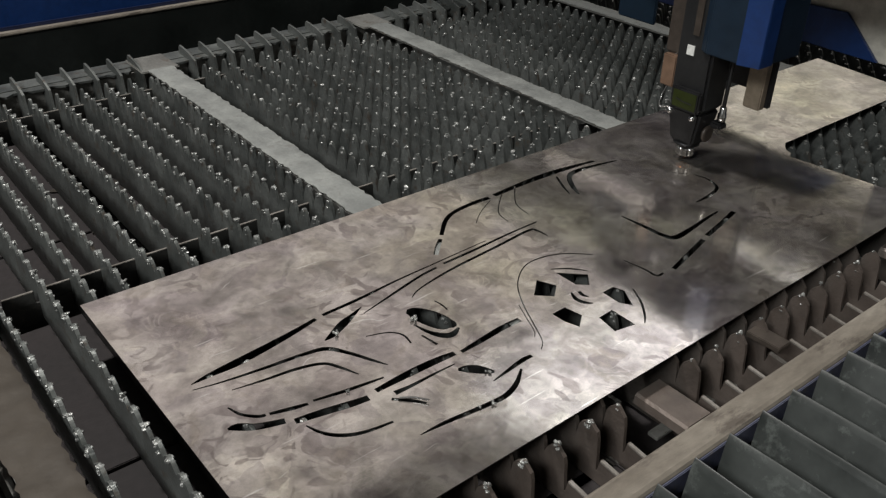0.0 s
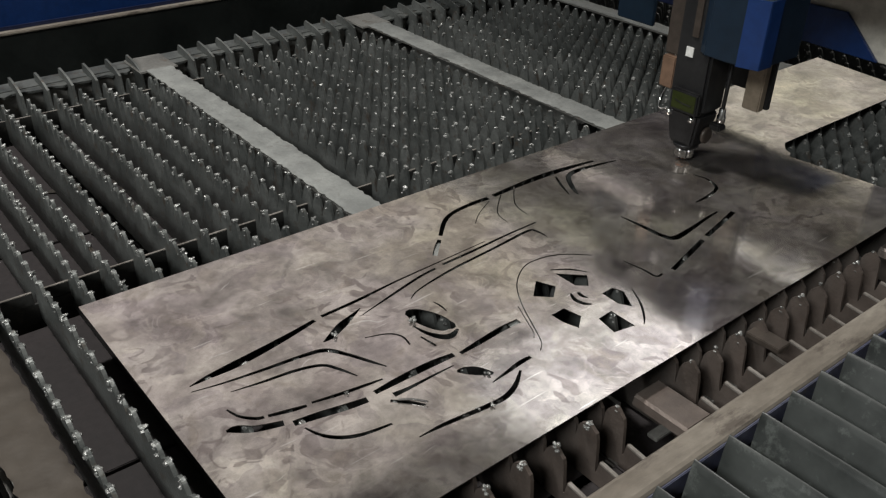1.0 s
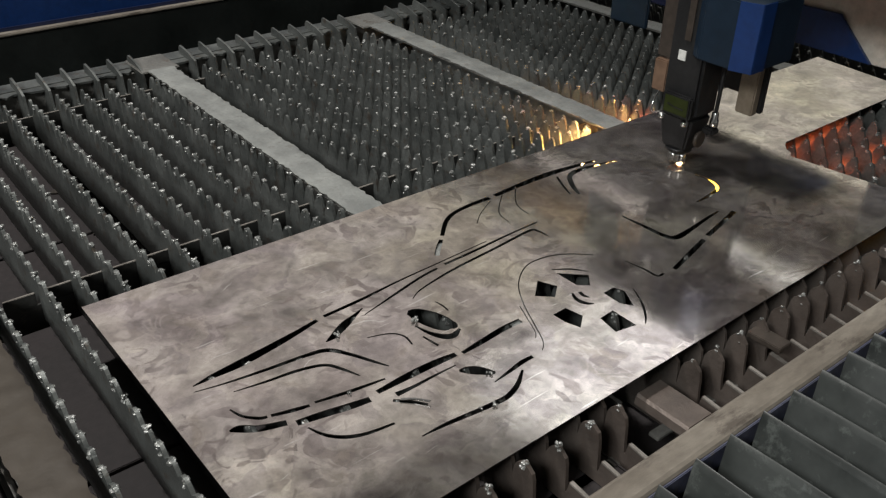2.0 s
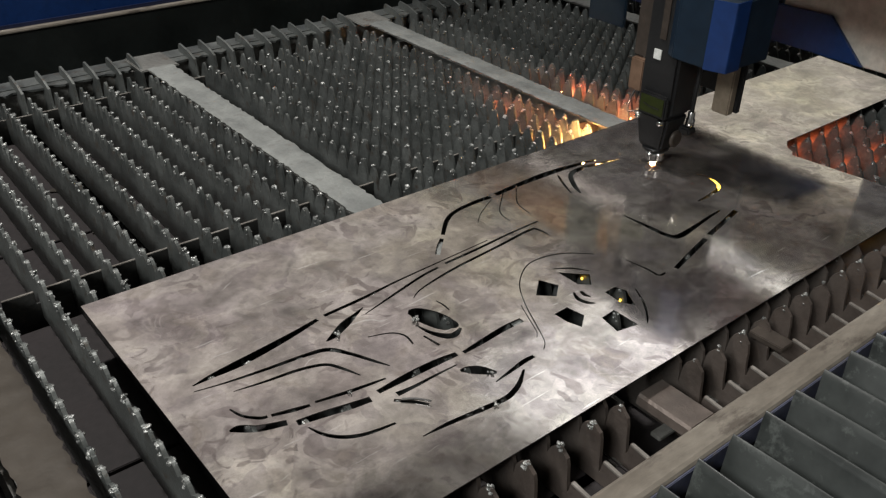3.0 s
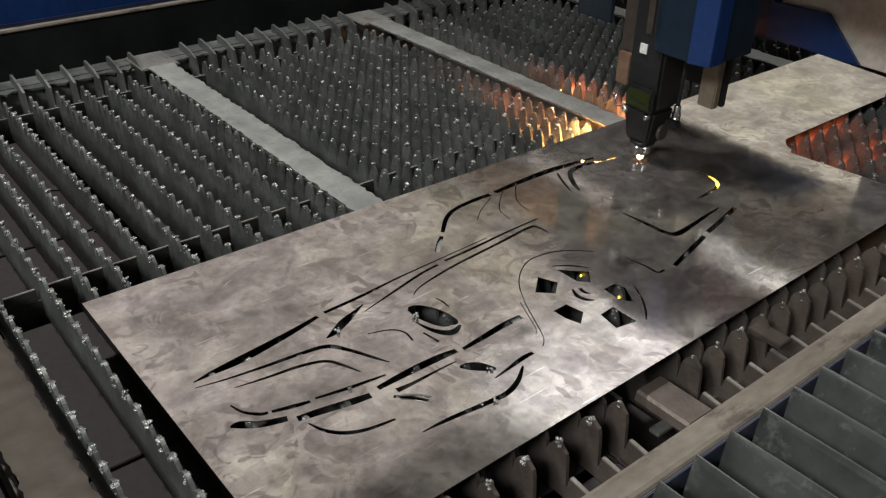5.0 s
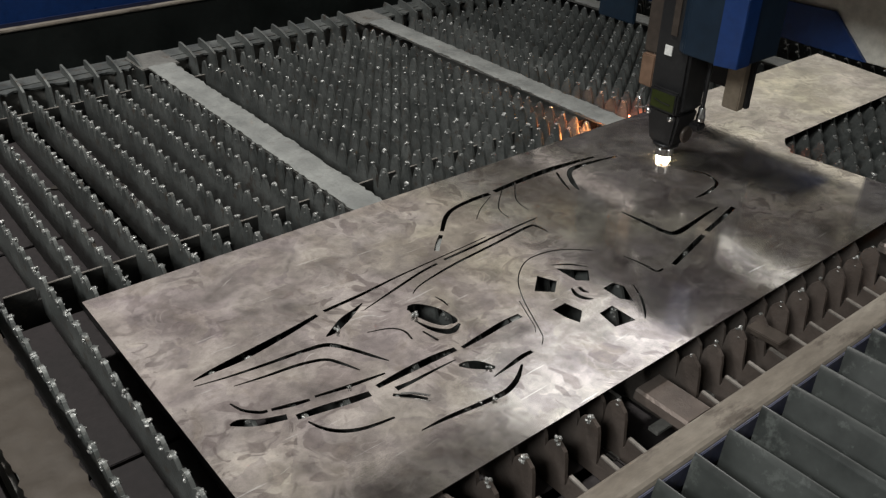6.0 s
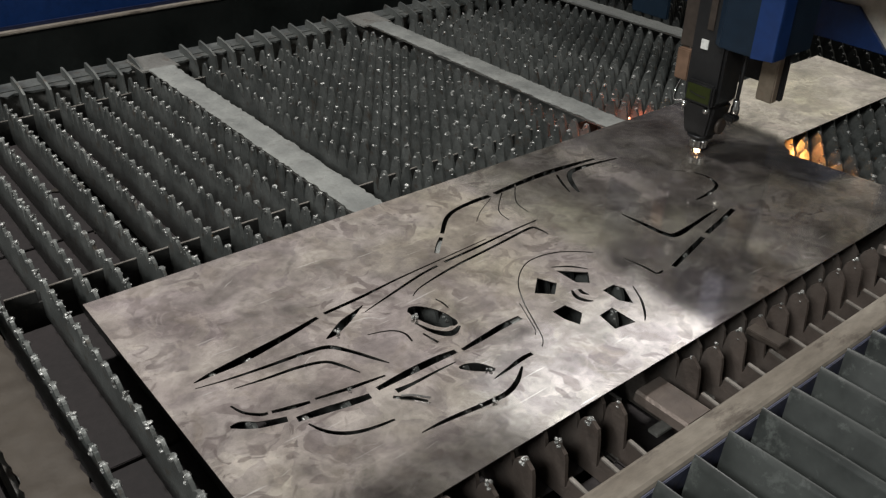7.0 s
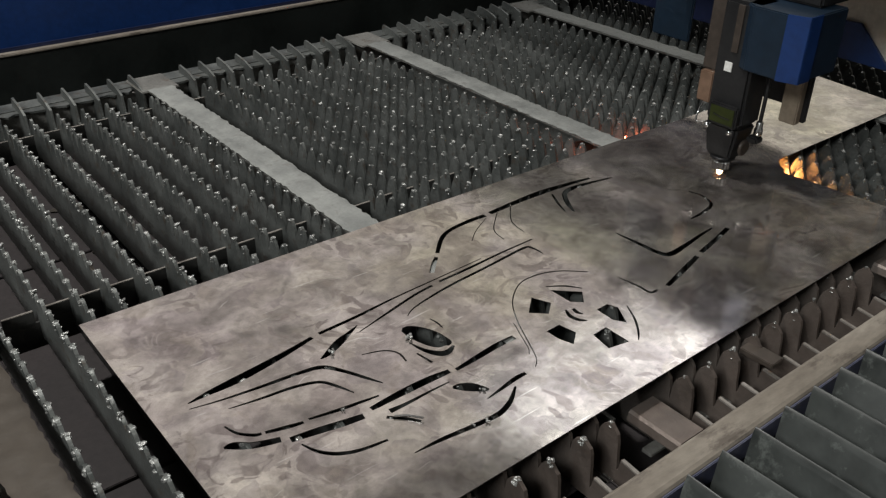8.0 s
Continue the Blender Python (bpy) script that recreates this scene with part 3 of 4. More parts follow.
CUTS = [
    stroke((0.045, -0.229, 2.0), (0.069, -0.226, 7.9), (0.102, -0.224, 13.1), (0.142, -0.219, 12.2), (0.185, -0.212, 9.2), (0.224, -0.204, 6.1)),  # hood
    stroke((0.235, -0.202, 5.6), (0.295, -0.199, 5.6), (0.355, -0.193, 3.6), (0.426, -0.189, 2.5), (0.525, -0.184, 1.8)),  # hood line
    stroke((0.279, -0.230, 1.6), (0.339, -0.215, 4.2), (0.390, -0.203, 4.4), (0.422, -0.199, 4.6)),  # hood crease
    stroke((0.436, -0.197, 4.9), (0.495, -0.194, 5.0), (0.565, -0.189, 3.9), (0.626, -0.187, 2.7)),  # hood crease
    stroke((0.350, -0.238, 1.3), (0.372, -0.227, 2.6), (0.435, -0.215, 4.6), (0.527, -0.206, 4.8), (0.596, -0.199, 5.4), (0.607, -0.206, 5.0), (0.609, -0.228, 2.1)),  # inner crease
    stroke((0.209, -0.249, 1.8), (0.222, -0.245, 9.0), (0.246, -0.233, 12.5), (0.267, -0.224, 6.5), (0.285, -0.216, 1.4)),  # fang
    stroke((0.254, -0.272, 1.8), (0.281, -0.282, 2.9), (0.292, -0.297, 3.0), (0.290, -0.316, 2.5)),  # whisker
    stroke((0.369, -0.261, 1.6), (0.371, -0.274, 3.0), (0.370, -0.287, 1.8)),  # lamp lid
    stroke((0.325, -0.259, 8.6), (0.332, -0.267, 23.7), (0.340, -0.286, 31.7), (0.347, -0.306, 29.2), (0.353, -0.316, 18.0), (0.354, -0.322, 5.3)),  # headlight
    stroke((0.316, -0.288, 2.1), (0.321, -0.310, 6.5), (0.331, -0.327, 10.5), (0.342, -0.332, 9.9), (0.357, -0.326, 3.3)),  # lamp lip
    stroke((0.310, -0.311, 2.9), (0.314, -0.337, 3.8)),  # whisker
    stroke((0.328, -0.366, 5.4), (0.360, -0.363, 8.4), (0.400, -0.359, 9.6), (0.430, -0.359, 9.0)),  # grille
    stroke((0.205, -0.363, 7.0), (0.248, -0.361, 10.9), (0.290, -0.361, 11.3), (0.320, -0.363, 7.7)),  # grille
    stroke((0.220, -0.379, 8.0), (0.242, -0.380, 5.3), (0.276, -0.379, 3.6), (0.307, -0.379, 1.9)),  # grille chin
    stroke((0.211, -0.385, 4.7), (0.227, -0.400, 5.6), (0.238, -0.414, 3.7)),  # grille chin
    stroke((0.107, -0.352, 8.9), (0.135, -0.357, 10.9), (0.168, -0.364, 11.0), (0.192, -0.368, 9.2)),  # grille
    stroke((0.044, -0.320, 3.5), (0.054, -0.323, 11.7), (0.071, -0.335, 10.7), (0.099, -0.345, 9.0)),  # grille
    stroke((0.060, -0.289, 2.3), (0.066, -0.307, 4.1), (0.079, -0.321, 5.4), (0.087, -0.324, 4.6)),  # bumper line
    stroke((0.091, -0.325, 4.7), (0.115, -0.332, 6.5), (0.133, -0.336, 4.6)),  # bumper line
    stroke((0.140, -0.335, 3.7), (0.175, -0.342, 5.6), (0.203, -0.346, 4.7), (0.226, -0.349, 2.9)),  # bumper line
    stroke((0.113, -0.365, 2.3), (0.121, -0.385, 4.9), (0.136, -0.401, 6.0), (0.158, -0.411, 5.1), (0.191, -0.416, 3.4)),  # chin
    stroke((0.042, -0.239, 1.5), (0.077, -0.246, 3.1), (0.124, -0.252, 5.1), (0.174, -0.257, 6.4), (0.202, -0.264, 7.8), (0.219, -0.287, 6.2), (0.233, -0.314, 5.0), (0.243, -0.333, 2.0)),  # brow
    stroke((0.077, -0.265, 1.4), (0.114, -0.271, 4.0), (0.155, -0.276, 5.2), (0.184, -0.286, 5.4), (0.196, -0.304, 4.8), (0.206, -0.327, 1.9)),  # brow
    stroke((0.303, -0.390, 4.1), (0.311, -0.394, 12.6), (0.321, -0.402, 15.8), (0.330, -0.413, 10.5), (0.335, -0.418, 4.2)),  # fog lamp
    stroke((0.323, -0.430, 1.6), (0.349, -0.426, 4.9), (0.375, -0.422, 6.8), (0.391, -0.422, 5.4)),  # bumper corner
    stroke((0.364, -0.433, 2.7), (0.343, -0.448, 6.1), (0.324, -0.456, 7.3), (0.307, -0.458, 7.4), (0.272, -0.455, 6.6), (0.235, -0.451, 5.6), (0.202, -0.450, 1.5)),  # bumper corner
    stroke((0.442, -0.172, 7.4), (0.458, -0.156, 7.6), (0.475, -0.141, 5.9)),  # windscreen
    stroke((0.483, -0.133, 6.1), (0.515, -0.103, 7.5), (0.544, -0.089, 7.6), (0.588, -0.084, 9.0), (0.619, -0.085, 9.5)),  # windscreen
    stroke((0.630, -0.084, 9.0), (0.690, -0.080, 11.0), (0.756, -0.079, 13.5), (0.819, -0.084, 8.9), (0.859, -0.089, 5.5)),  # roof
    stroke((0.893, -0.111, 3.8), (0.843, -0.102, 7.3), (0.801, -0.099, 10.7), (0.777, -0.108, 8.5), (0.756, -0.137, 8.7), (0.745, -0.161, 3.4)),  # pillar
    stroke((0.761, -0.094, 3.5), (0.746, -0.122, 4.6), (0.733, -0.152, 2.3)),  # pillar
    stroke((0.878, -0.292, 2.5), (0.906, -0.291, 6.1), (0.938, -0.285, 5.9), (0.954, -0.274, 6.0), (0.963, -0.249, 5.5), (0.958, -0.227, 4.3)),  # rear window
    stroke((0.934, -0.190, 1.0), (0.936, -0.203, 2.2), (0.947, -0.213, 2.4), (0.955, -0.219, 1.2)),  # rear window
    stroke((0.745, -0.252, 3.2), (0.748, -0.294, 7.9), (0.750, -0.326, 10.0), (0.760, -0.344, 11.5), (0.805, -0.341, 7.8), (0.848, -0.335, 5.6), (0.881, -0.332, 3.5)),  # boot
    stroke((0.687, -0.399, 7.1), (0.750, -0.383, 8.3), (0.789, -0.373, 7.6)),  # tail
    stroke((0.803, -0.369, 7.8), (0.850, -0.359, 7.9), (0.901, -0.347, 8.1)),  # tail
    stroke((0.648, -0.342, 2.2), (0.653, -0.374, 4.2), (0.654, -0.396, 4.5), (0.667, -0.397, 3.4)),  # sill
    stroke((0.409, -0.420, 1.2), (0.422, -0.408, 1.5), (0.438, -0.376, 1.6), (0.459, -0.333, 1.7), (0.486, -0.295, 1.6), (0.524, -0.269, 1.9), (0.560, -0.267, 2.6), (0.593, -0.279, 3.1), (0.624, -0.305, 2.4)),  # arch
    stroke((0.420, -0.397, 1.2), (0.428, -0.388, 1.2), (0.438, -0.365, 1.2), (0.451, -0.335, 1.3)),  # arch
    stroke((0.602, -0.398, 1.8), (0.585, -0.427, 3.3), (0.566, -0.449, 3.0), (0.553, -0.460, 1.4)),  # wheel rim
    stroke((0.547, -0.297, 2.2), (0.570, -0.312, 4.4), (0.585, -0.331, 2.2)),  # wheel rim
    stroke((0.528, -0.355, 2.7), (0.522, -0.369, 6.4), (0.525, -0.382, 6.5), (0.533, -0.390, 2.0)),  # hub
    stroke((0.538, -0.359, 5.0), (0.536, -0.368, 5.9), (0.539, -0.376, 1.9)),  # hub
    stroke((0.679, -0.080, 1.4), (0.640, -0.125, 1.9), (0.632, -0.161, 1.8)),  # cabin
    stroke((0.644, -0.087, 1.4), (0.599, -0.129, 1.8), (0.591, -0.161, 1.8)),  # cabin
    stroke((0.614, -0.093, 1.2), (0.574, -0.115, 1.4), (0.548, -0.136, 1.2)),  # cabin
    panel((0.512, -0.305), (0.524, -0.331), (0.503, -0.348), (0.483, -0.330)),  # wheel spoke
    panel((0.546, -0.307), (0.579, -0.337), (0.561, -0.357), (0.547, -0.345)),  # wheel spoke
    panel((0.562, -0.380), (0.583, -0.379), (0.589, -0.394), (0.571, -0.425), (0.561, -0.409)),  # wheel spoke
    panel((0.515, -0.417), (0.541, -0.415), (0.541, -0.455), (0.509, -0.449)),  # wheel spoke
    panel((0.472, -0.375), (0.496, -0.374), (0.501, -0.400), (0.480, -0.416), (0.473, -0.396)),  # wheel spoke
]


def sheet():
    """The steel sheet: a long blank with a tongue, the drawing cut right through it."""
    outline = [Vector(p) for p in ((0, 0), (1.70, -0.010), (1.672, -0.242), (1.205, -0.243), (1.190, -0.252), (1.178, -0.262), (1.172, -0.275), (1.158, -0.283), (1.185, -0.516), (0.002, -0.531))]
    cu = bpy.data.curves.new("sheet_outline", "CURVE")
    cu.dimensions, cu.fill_mode, cu.extrude = "2D", "BOTH", 0.0007
    for ring in [outline] + CUTS:
        sp = cu.splines.new("POLY")
        sp.points.add(len(ring) - 1)
        for q, p in zip(sp.points, ring):
            q.co = (p.x, p.y, 0, 1)
        sp.use_cyclic_u = True
    tmp = new("sheet_outline", cu)
    me = bpy.data.meshes.new_from_object(tmp.evaluated_get(bpy.context.evaluated_depsgraph_get()))
    bpy.data.objects.remove(tmp)
    bm = bmesh.new()
    bm.from_mesh(me)
    bmesh.ops.remove_doubles(bm, verts=bm.verts, dist=0.00005)
    bm.to_mesh(me)
    bm.free()
    me.name = "steel_sheet"
    me.materials.clear()
    me.materials.append(STEEL)
    me.materials.append(BURNT)
    for f in me.polygons:
        f.material_index = 0 if abs(f.normal.z) > 0.5 else 1
    ob = new("steel_sheet", me)
    ob.location = (0, 0, -0.0007)
    return tagged(ob, "bare stained steel sheet on slats, car drawing cut through it", "metal sheet")


sheet()


def crumb(x, y, size, seed):
    """A frozen lump of slag lying beside a cut."""
    r = random.Random(seed)
    bm = bmesh.new()
    for _ in range(5):
        made = bmesh.ops.create_icosphere(bm, subdivisions=1, radius=size * r.uniform(0.35, 0.7))["verts"]
        c = Vector((r.uniform(-1, 1) * size, r.uniform(-1, 1) * size, size * r.uniform(0.2, 0.6)))
        for v in made:
            v.co = v.co * r.uniform(0.8, 1.2) + c
    low = min(v.co.z for v in bm.verts)
    for v in bm.verts:
        v.co.z -= low
    ob = part("slag_lump", bm, SLAG)
    ob.location = (x, y, 0.0)
    return tagged(ob, "small bright lump of frozen slag on the sheet", "slag", "slag lumps on the sheet")


for i, (x, y, size) in enumerate(((0.322, -0.281, 0.0042), (0.3285, -0.417, 0.0036), (0.2275, -0.2475, 0.0034), (0.2945, -0.460, 0.0030), (0.278, -0.4555, 0.0022), (0.179, -0.3465, 0.0024))):
    crumb(x, y, size, 20 + i)

sliver = part("metal_sliver", prism([(0.0, 0.0), (0.016, 0.0015), (0.033, -0.001), (0.034, 0.001), (0.016, 0.0042), (0.001, 0.0025)], "z", 0.0, 0.0012), CHROME)
sliver.matrix_world = pose(0.2165, -0.3915, 0.0016, 6, -3, -44)
tagged(sliver, "thin shiny sliver of cut metal lying on the sheet", "metal sliver")


# ---- the gantry ----
def gantry():
    """Bridge across the bed; its own x = 0 is the nozzle's line."""
    ob = thing("gantry", "dark navy gantry beam with blue and beige skirt panels", "gantry")
    part("beam", box(0.4702, 0.60, -1.25, 1.45, 0.56, 0.655, 0.006), GREYPAINT, ob, "grey painted beam")
    # Unseen back plate and top cover, added to cast shade on the slats beyond.
    part("back_plate", box(0.460, 0.470, -1.25, 1.45, 0.4372, 0.655, 0.002), GREYPAINT, ob)
    part("slide_beam", box(0.135, 0.30, -1.25, 1.45, 0.332, 0.436, 0.006), GREYPAINT, ob, "grey painted slide beam")
    part("top_cover", box(0.150, 0.4598, -1.25, 1.45, 0.4362, 0.446, 0.002), GREYPAINT, ob)
    for y in (-1.2, -0.6, 0.6, 1.2):
        part("skirt_hanger", box(0.4325, 0.437, y - 0.03, y + 0.03, 0.30, 0.436, 0.001), NAVY, ob)
    part("far_leg", box(0.4702, 0.60, 1.18, 1.31, 0.2505, 0.5598, 0.004), NAVY, ob)
    part("near_leg", box(0.4702, 0.60, -1.25, -1.14, -0.1415, 0.5598, 0.004), NAVY, ob)
    part("back_skirt", box(0.423, 0.431, -0.09, 1.45, 0.115, 0.366, 0.002), NAVY, ob)
    # Unseen dark panel added so that the sheet mirrors darkness at its right end.
    part("near_skirt", box(0.424, 0.432, -1.25, -0.332, 0.070, 0.366, 0.002), NAVY, ob)
    part("beige_skirt", box(0.424, 0.432, -0.33, -0.092, 0.119, 0.366, 0.002), BEIGE, ob, "beige enamelled skirt panel")
    part("blue_skirt", prism([(-0.078, 0.123), (-0.276, 0.121), (-0.196, 0.197), (-0.078, 0.194)], "x", 0.414, 0.422, 0.001), BLUE, ob, "blue enamelled skirt panel with a slanting end")
    return ob


def cutting_head():
    """Laser head and its carriage; the origin is the tip of the nozzle."""
    ob = thing("laser_torch", "black laser cutting head with chrome nozzle under a blue cover", "laser torch")
    part("nozzle", turned([(0.0022, 0.001), (0.0035, 0.0013), (0.0085, 0.0055), (0.0125, 0.007), (0.0125, 0.009)], sides=28), COPPER, ob, "small copper nozzle")
    nut = part("nozzle_nut", turned([(0.0145, 0.0072), (0.0165, 0.009), (0.0165, 0.0205), (0.0150, 0.0225)], sides=32, flutes=0.10), CHROME, ob, "knurled chrome nozzle nut")
    part("collar", turned([(0.0150, 0.0227), (0.0160, 0.026), (0.0225, 0.0285), (0.0225, 0.0335)], sides=28), BLACK, ob)
    bm = box(-0.026, 0.030, -0.034, 0.032, 0.0336, 0.0965, 0.005)
    for v in bm.verts:
        if v.co.z < 0.06:
            v.co.x, v.co.y = v.co.x * 0.82, v.co.y * 0.74
    part("lower_body", bm, BLACK, ob)
    bm = turned([(0.006, 0.0), (0.013, 0.001), (0.0145, 0.003), (0.0145, 0.006), (0.011, 0.008)], sides=24)
    bm.transform(Matrix.Translation((0.004, -0.030, 0.056)) @ Matrix.Rotation(radians(90), 4, "X"))
    part("side_flange", bm, UMBER, ob, "small round side flange")
    part("body", box(-0.024, 0.034, -0.036, 0.034, 0.0967, 0.305, 0.005), BLACK, ob)
    disp = part("display", box(-0.036, -0.0265, -0.034, 0.022, 0.096, 0.135, 0.003), BLACK, ob, "display box with olive screen")
    part("screen", box(-0.0375, -0.0363, -0.029, 0.017, 0.102, 0.130), DISPLAY, disp, "olive-green screen")
    part("screen_mark", prism([(-0.022, 0.1120), (-0.004, 0.1125), (0.010, 0.1155), (0.010, 0.1175), (-0.004, 0.1145), (-0.022, 0.1140)], "x", -0.0385, -0.0377), BLACK, disp, "dark bar on the screen")
    for y in (0.026, -0.020):
        bm = turned([(0.003, -0.006), (0.0058, -0.005), (0.0062, -0.001), (0.0045, 0.0025), (0.0015, 0.0038)], sides=16)
        bm.transform(Matrix.Translation((-0.028, y, 0.086)) @ Matrix.Rotation(radians(-90), 4, "Y"))
        part("knob", bm, CHROME, ob, "small chrome screw knob")
    fit_ = part("gas_fitting", turned([(0.0055, 0.080), (0.0075, 0.084), (0.0075, 0.094), (0.006, 0.096), (0.006, 0.106), (0.004, 0.108)], 0.014, -0.050, 14), CHROME, ob, "chrome gas fitting")
    part("fitting_block", box(0.004, 0.024, -0.057, -0.035, 0.068, 0.0798, 0.003), BLACK, ob)
    part("hose", tube([(0.014, -0.050, 0.107), (0.015, -0.050, 0.14), (0.022, -0.047, 0.20), (0.035, -0.045, 0.30)], 0.0035), BLACK, ob, "thin black gas hose")
    part("cable", tube([(-0.026, 0.030, 0.092), (-0.030, 0.046, 0.088), (-0.020, 0.052, 0.105), (-0.012, 0.046, 0.135), (-0.006, 0.045, 0.20)], 0.0016, 6), CHROME, ob, "thin braided sensor cable")
    part("sensor_box", box(-0.020, 0.004, 0.034, 0.062, 0.122, 0.176, 0.002), SIENNA, ob, "brown sensor amplifier box")
    part("column", box(-0.012, 0.006, 0.036, 0.066, 0.177, 0.305, 0.003), UMBER, ob, "dark brown slide column")
    # Solid black strip that paints the shaded gap beside the column.
    part("column_gap", box(-0.016, 0.012, 0.020, 0.0355, 0.142, 0.305, 0.002), BLACK, ob)
    part("tag", box(-0.0262, -0.0242, -0.001, 0.013, 0.188, 0.204), WHITE, ob, "small white tag")
    part("strip", box(-0.0262, -0.0242, -0.006, 0.006, 0.222, 0.300), UMBER, ob)
    # One blue cover: shade is coloured into its body, light into one facet.
    cover = [(-0.020, -0.006), (-0.032, -0.026), (-0.032, -0.088), (-0.022, -0.119), (0.087, -0.119), (0.087, 0.000), (0.030, 0.000)]
    part("cover", prism(cover, "z", 0.200, 0.305, 0.002), SHADEBLUE, ob, "faceted blue enamelled cover, its shaded faces coloured dark")
    facet = [(-0.0335, -0.086), (-0.0235, -0.1195), (-0.021, -0.1205), (0.010, -0.1205), (0.010, -0.1195), (-0.0215, -0.1185), (-0.0315, -0.0865)]
    part("cover_facet", prism(facet, "z", 0.1995, 0.3055), BLUE, ob, "slanting facet of the cover, coloured brighter as the lit side")
    part("bracket", box(0.050, 0.066, -0.092, -0.060, 0.104, 0.205, 0.002), TAN, ob, "tan upright bracket")
    part("bracket_back", box(0.067, 0.076, -0.098, -0.060, 0.106, 0.205, 0.002), BLACK, ob)
    part("rear_panel", box(0.075, 0.083, 0.165, 0.250, 0.180, 0.305, 0.002), SHADEBLUE, ob, "dark blue side panel of the carriage")
    # Hidden plate added to block lamp reflections in the sheet beside the head.
    part("back_plate", box(0.116, 0.1285, -0.045, 0.030, 0.110, 0.3055, 0.002), BLACK, ob)
    part("carriage", box(0.036, 0.1295, -0.10, 0.20, 0.306, 0.348, 0.004), BLACK, ob)
    part("slide_block", box(0.1297, 0.1345, -0.06, 0.15, 0.335, 0.410, 0.001), BLACK, ob)
    return ob


GANTRY, HEAD = gantry(), cutting_head()


# ---- fire ----
def blob(name, radius, stretch, material, label, spikes=0.35, seed=1, along=1.0):
    bm = bmesh.new()
    made = bmesh.ops.create_icosphere(bm, subdivisions=3, radius=radius)["verts"]
    for v in made:
        k = 1 + spikes * noise.noise(v.co * (2.2 / radius) + Vector((seed, 0, 0)))
        v.co = Vector((v.co.x * k, (v.co.y * k + radius * 0.8) * along if along > 1 else v.co.y * k, v.co.z * k * stretch))
    ob = part(name, bm, material)
    return tagged(ob, label, "flame")


FLAME_OB = blob("cutting_flame", 0.0042, 0.8, FLAME, "small white-hot cutting flame under the nozzle", 0.5, 1)
BURST_OB = blob("flame_burst", 0.0105, 0.75, BURST, "bright white burst of sparks on the sheet", 0.45, 2)


def spray(name, label, material, blobs):
    """Glowing spark clouds, hidden below and placed to light the slat teeth."""
    ob = tagged(new(name), label, "sparks")
    for i, (x, y, z, r, tall, along) in enumerate(blobs):
        p = blob("spark_cloud", r, tall, material, "", 0.6, 3 + i, along)
        p.parent, p.location = ob, (x, y, z)
        del p["category"]
    return ob


R = 0.011
JET_OB = spray("spark_jet", "bright orange jet of sparks below the sheet", JET,
               [(0.944, -0.006, -0.042, R, 1.0, 1.0), (0.990, -0.012, -0.044, R * 0.8, 1.0, 1.0), (0.896, -0.020, -0.048, 0.007, 1.0, 1.0)])
LOWJET_OB = spray("low_spark_jet", "weak orange jet of sparks below the sheet", LOWJET, [(0.944, -0.004, -0.044, R, 1.0, 1.0), (0.990, -0.010, -0.046, R * 0.8, 1.0, 1.0)])
FAN_OB = spray("spark_fan", "dull red sparks fanning out behind the cut", FAN,
               [(1.088, 0.06, -0.062, R, 1.0, 1.0), (1.136, 0.12, -0.062, R, 1.0, 1.0), (1.183, 0.08, -0.062, R, 1.0, 1.0), (1.138, 0.26, -0.062, R, 1.0, 1.0),
                (0.944, 0.16, -0.080, R, 1.0, 1.0), (0.985, 0.24, -0.080, R, 1.0, 1.0), (0.897, 0.13, -0.080, R, 1.0, 1.0), (0.944, 0.30, -0.080, R, 1.0, 1.0), (0.981, 0.10, -0.085, 0.008, 1.0, 1.0), (0.981, 0.36, -0.085, 0.008, 1.0, 1.0), (0.981, 0.50, -0.085, 0.008, 1.0, 1.0)])
BLAZE_OB = spray("spark_blaze", "orange blaze of sparks behind the cut", BLAZE,
                 [(1.088, 0.025, -0.030, R, 1.0, 1.0), (1.136, 0.020, -0.032, R * 0.8, 1.0, 1.0), (1.090, 0.09, -0.045, R * 0.7, 1.0, 1.0)])
NOOK = [(1.182, -0.285), (1.230, -0.232), (1.278, -0.228), (1.325, -0.228), (1.372, -0.228), (1.190, -0.36), (1.420, -0.228)]
RED_OB = spray("red_sparks", "dull red sparks between the slats beside the tongue", RED,
               [(x, y + 0.012, -0.058, R * 0.9, 1.0, 1.0) for x, y in NOOK + [(1.230, -0.33), (1.278, -0.32), (1.325, -0.34), (1.278, -0.43), (1.372, -0.32), (1.420, -0.33)]])
ORANGE_OB = spray("orange_sparks", "bright orange sparks between the slats beside the tongue", BLAZE, [(x, y + 0.012, -0.050, R * 0.95, 1.0, 1.0) for x, y in NOOK[:6]])
EMBER_OB = spray("spark_embers", "dim orange sparks scattered below the sheet", EMBER,
                 [(1.184, -0.262, -0.030, 0.009, 1.0, 1.0), (1.229, -0.232, -0.034, 0.005, 1.0, 1.0), (1.192, -0.33, -0.045, 0.004, 1.0, 1.0)])
DULL_OB = spray("dull_embers", "faint red sparks smouldering between the slats", DULL,
                [(0.990, 0.02, -0.055, R, 1.0, 1.0), (1.088, 0.03, -0.055, R, 1.0, 1.0), (0.944, 0.01, -0.055, R, 1.0, 1.0), (1.136, 0.06, -0.055, R, 1.0, 1.0), (1.20, -0.262, -0.040, R * 0.8, 1.0, 1.0)])


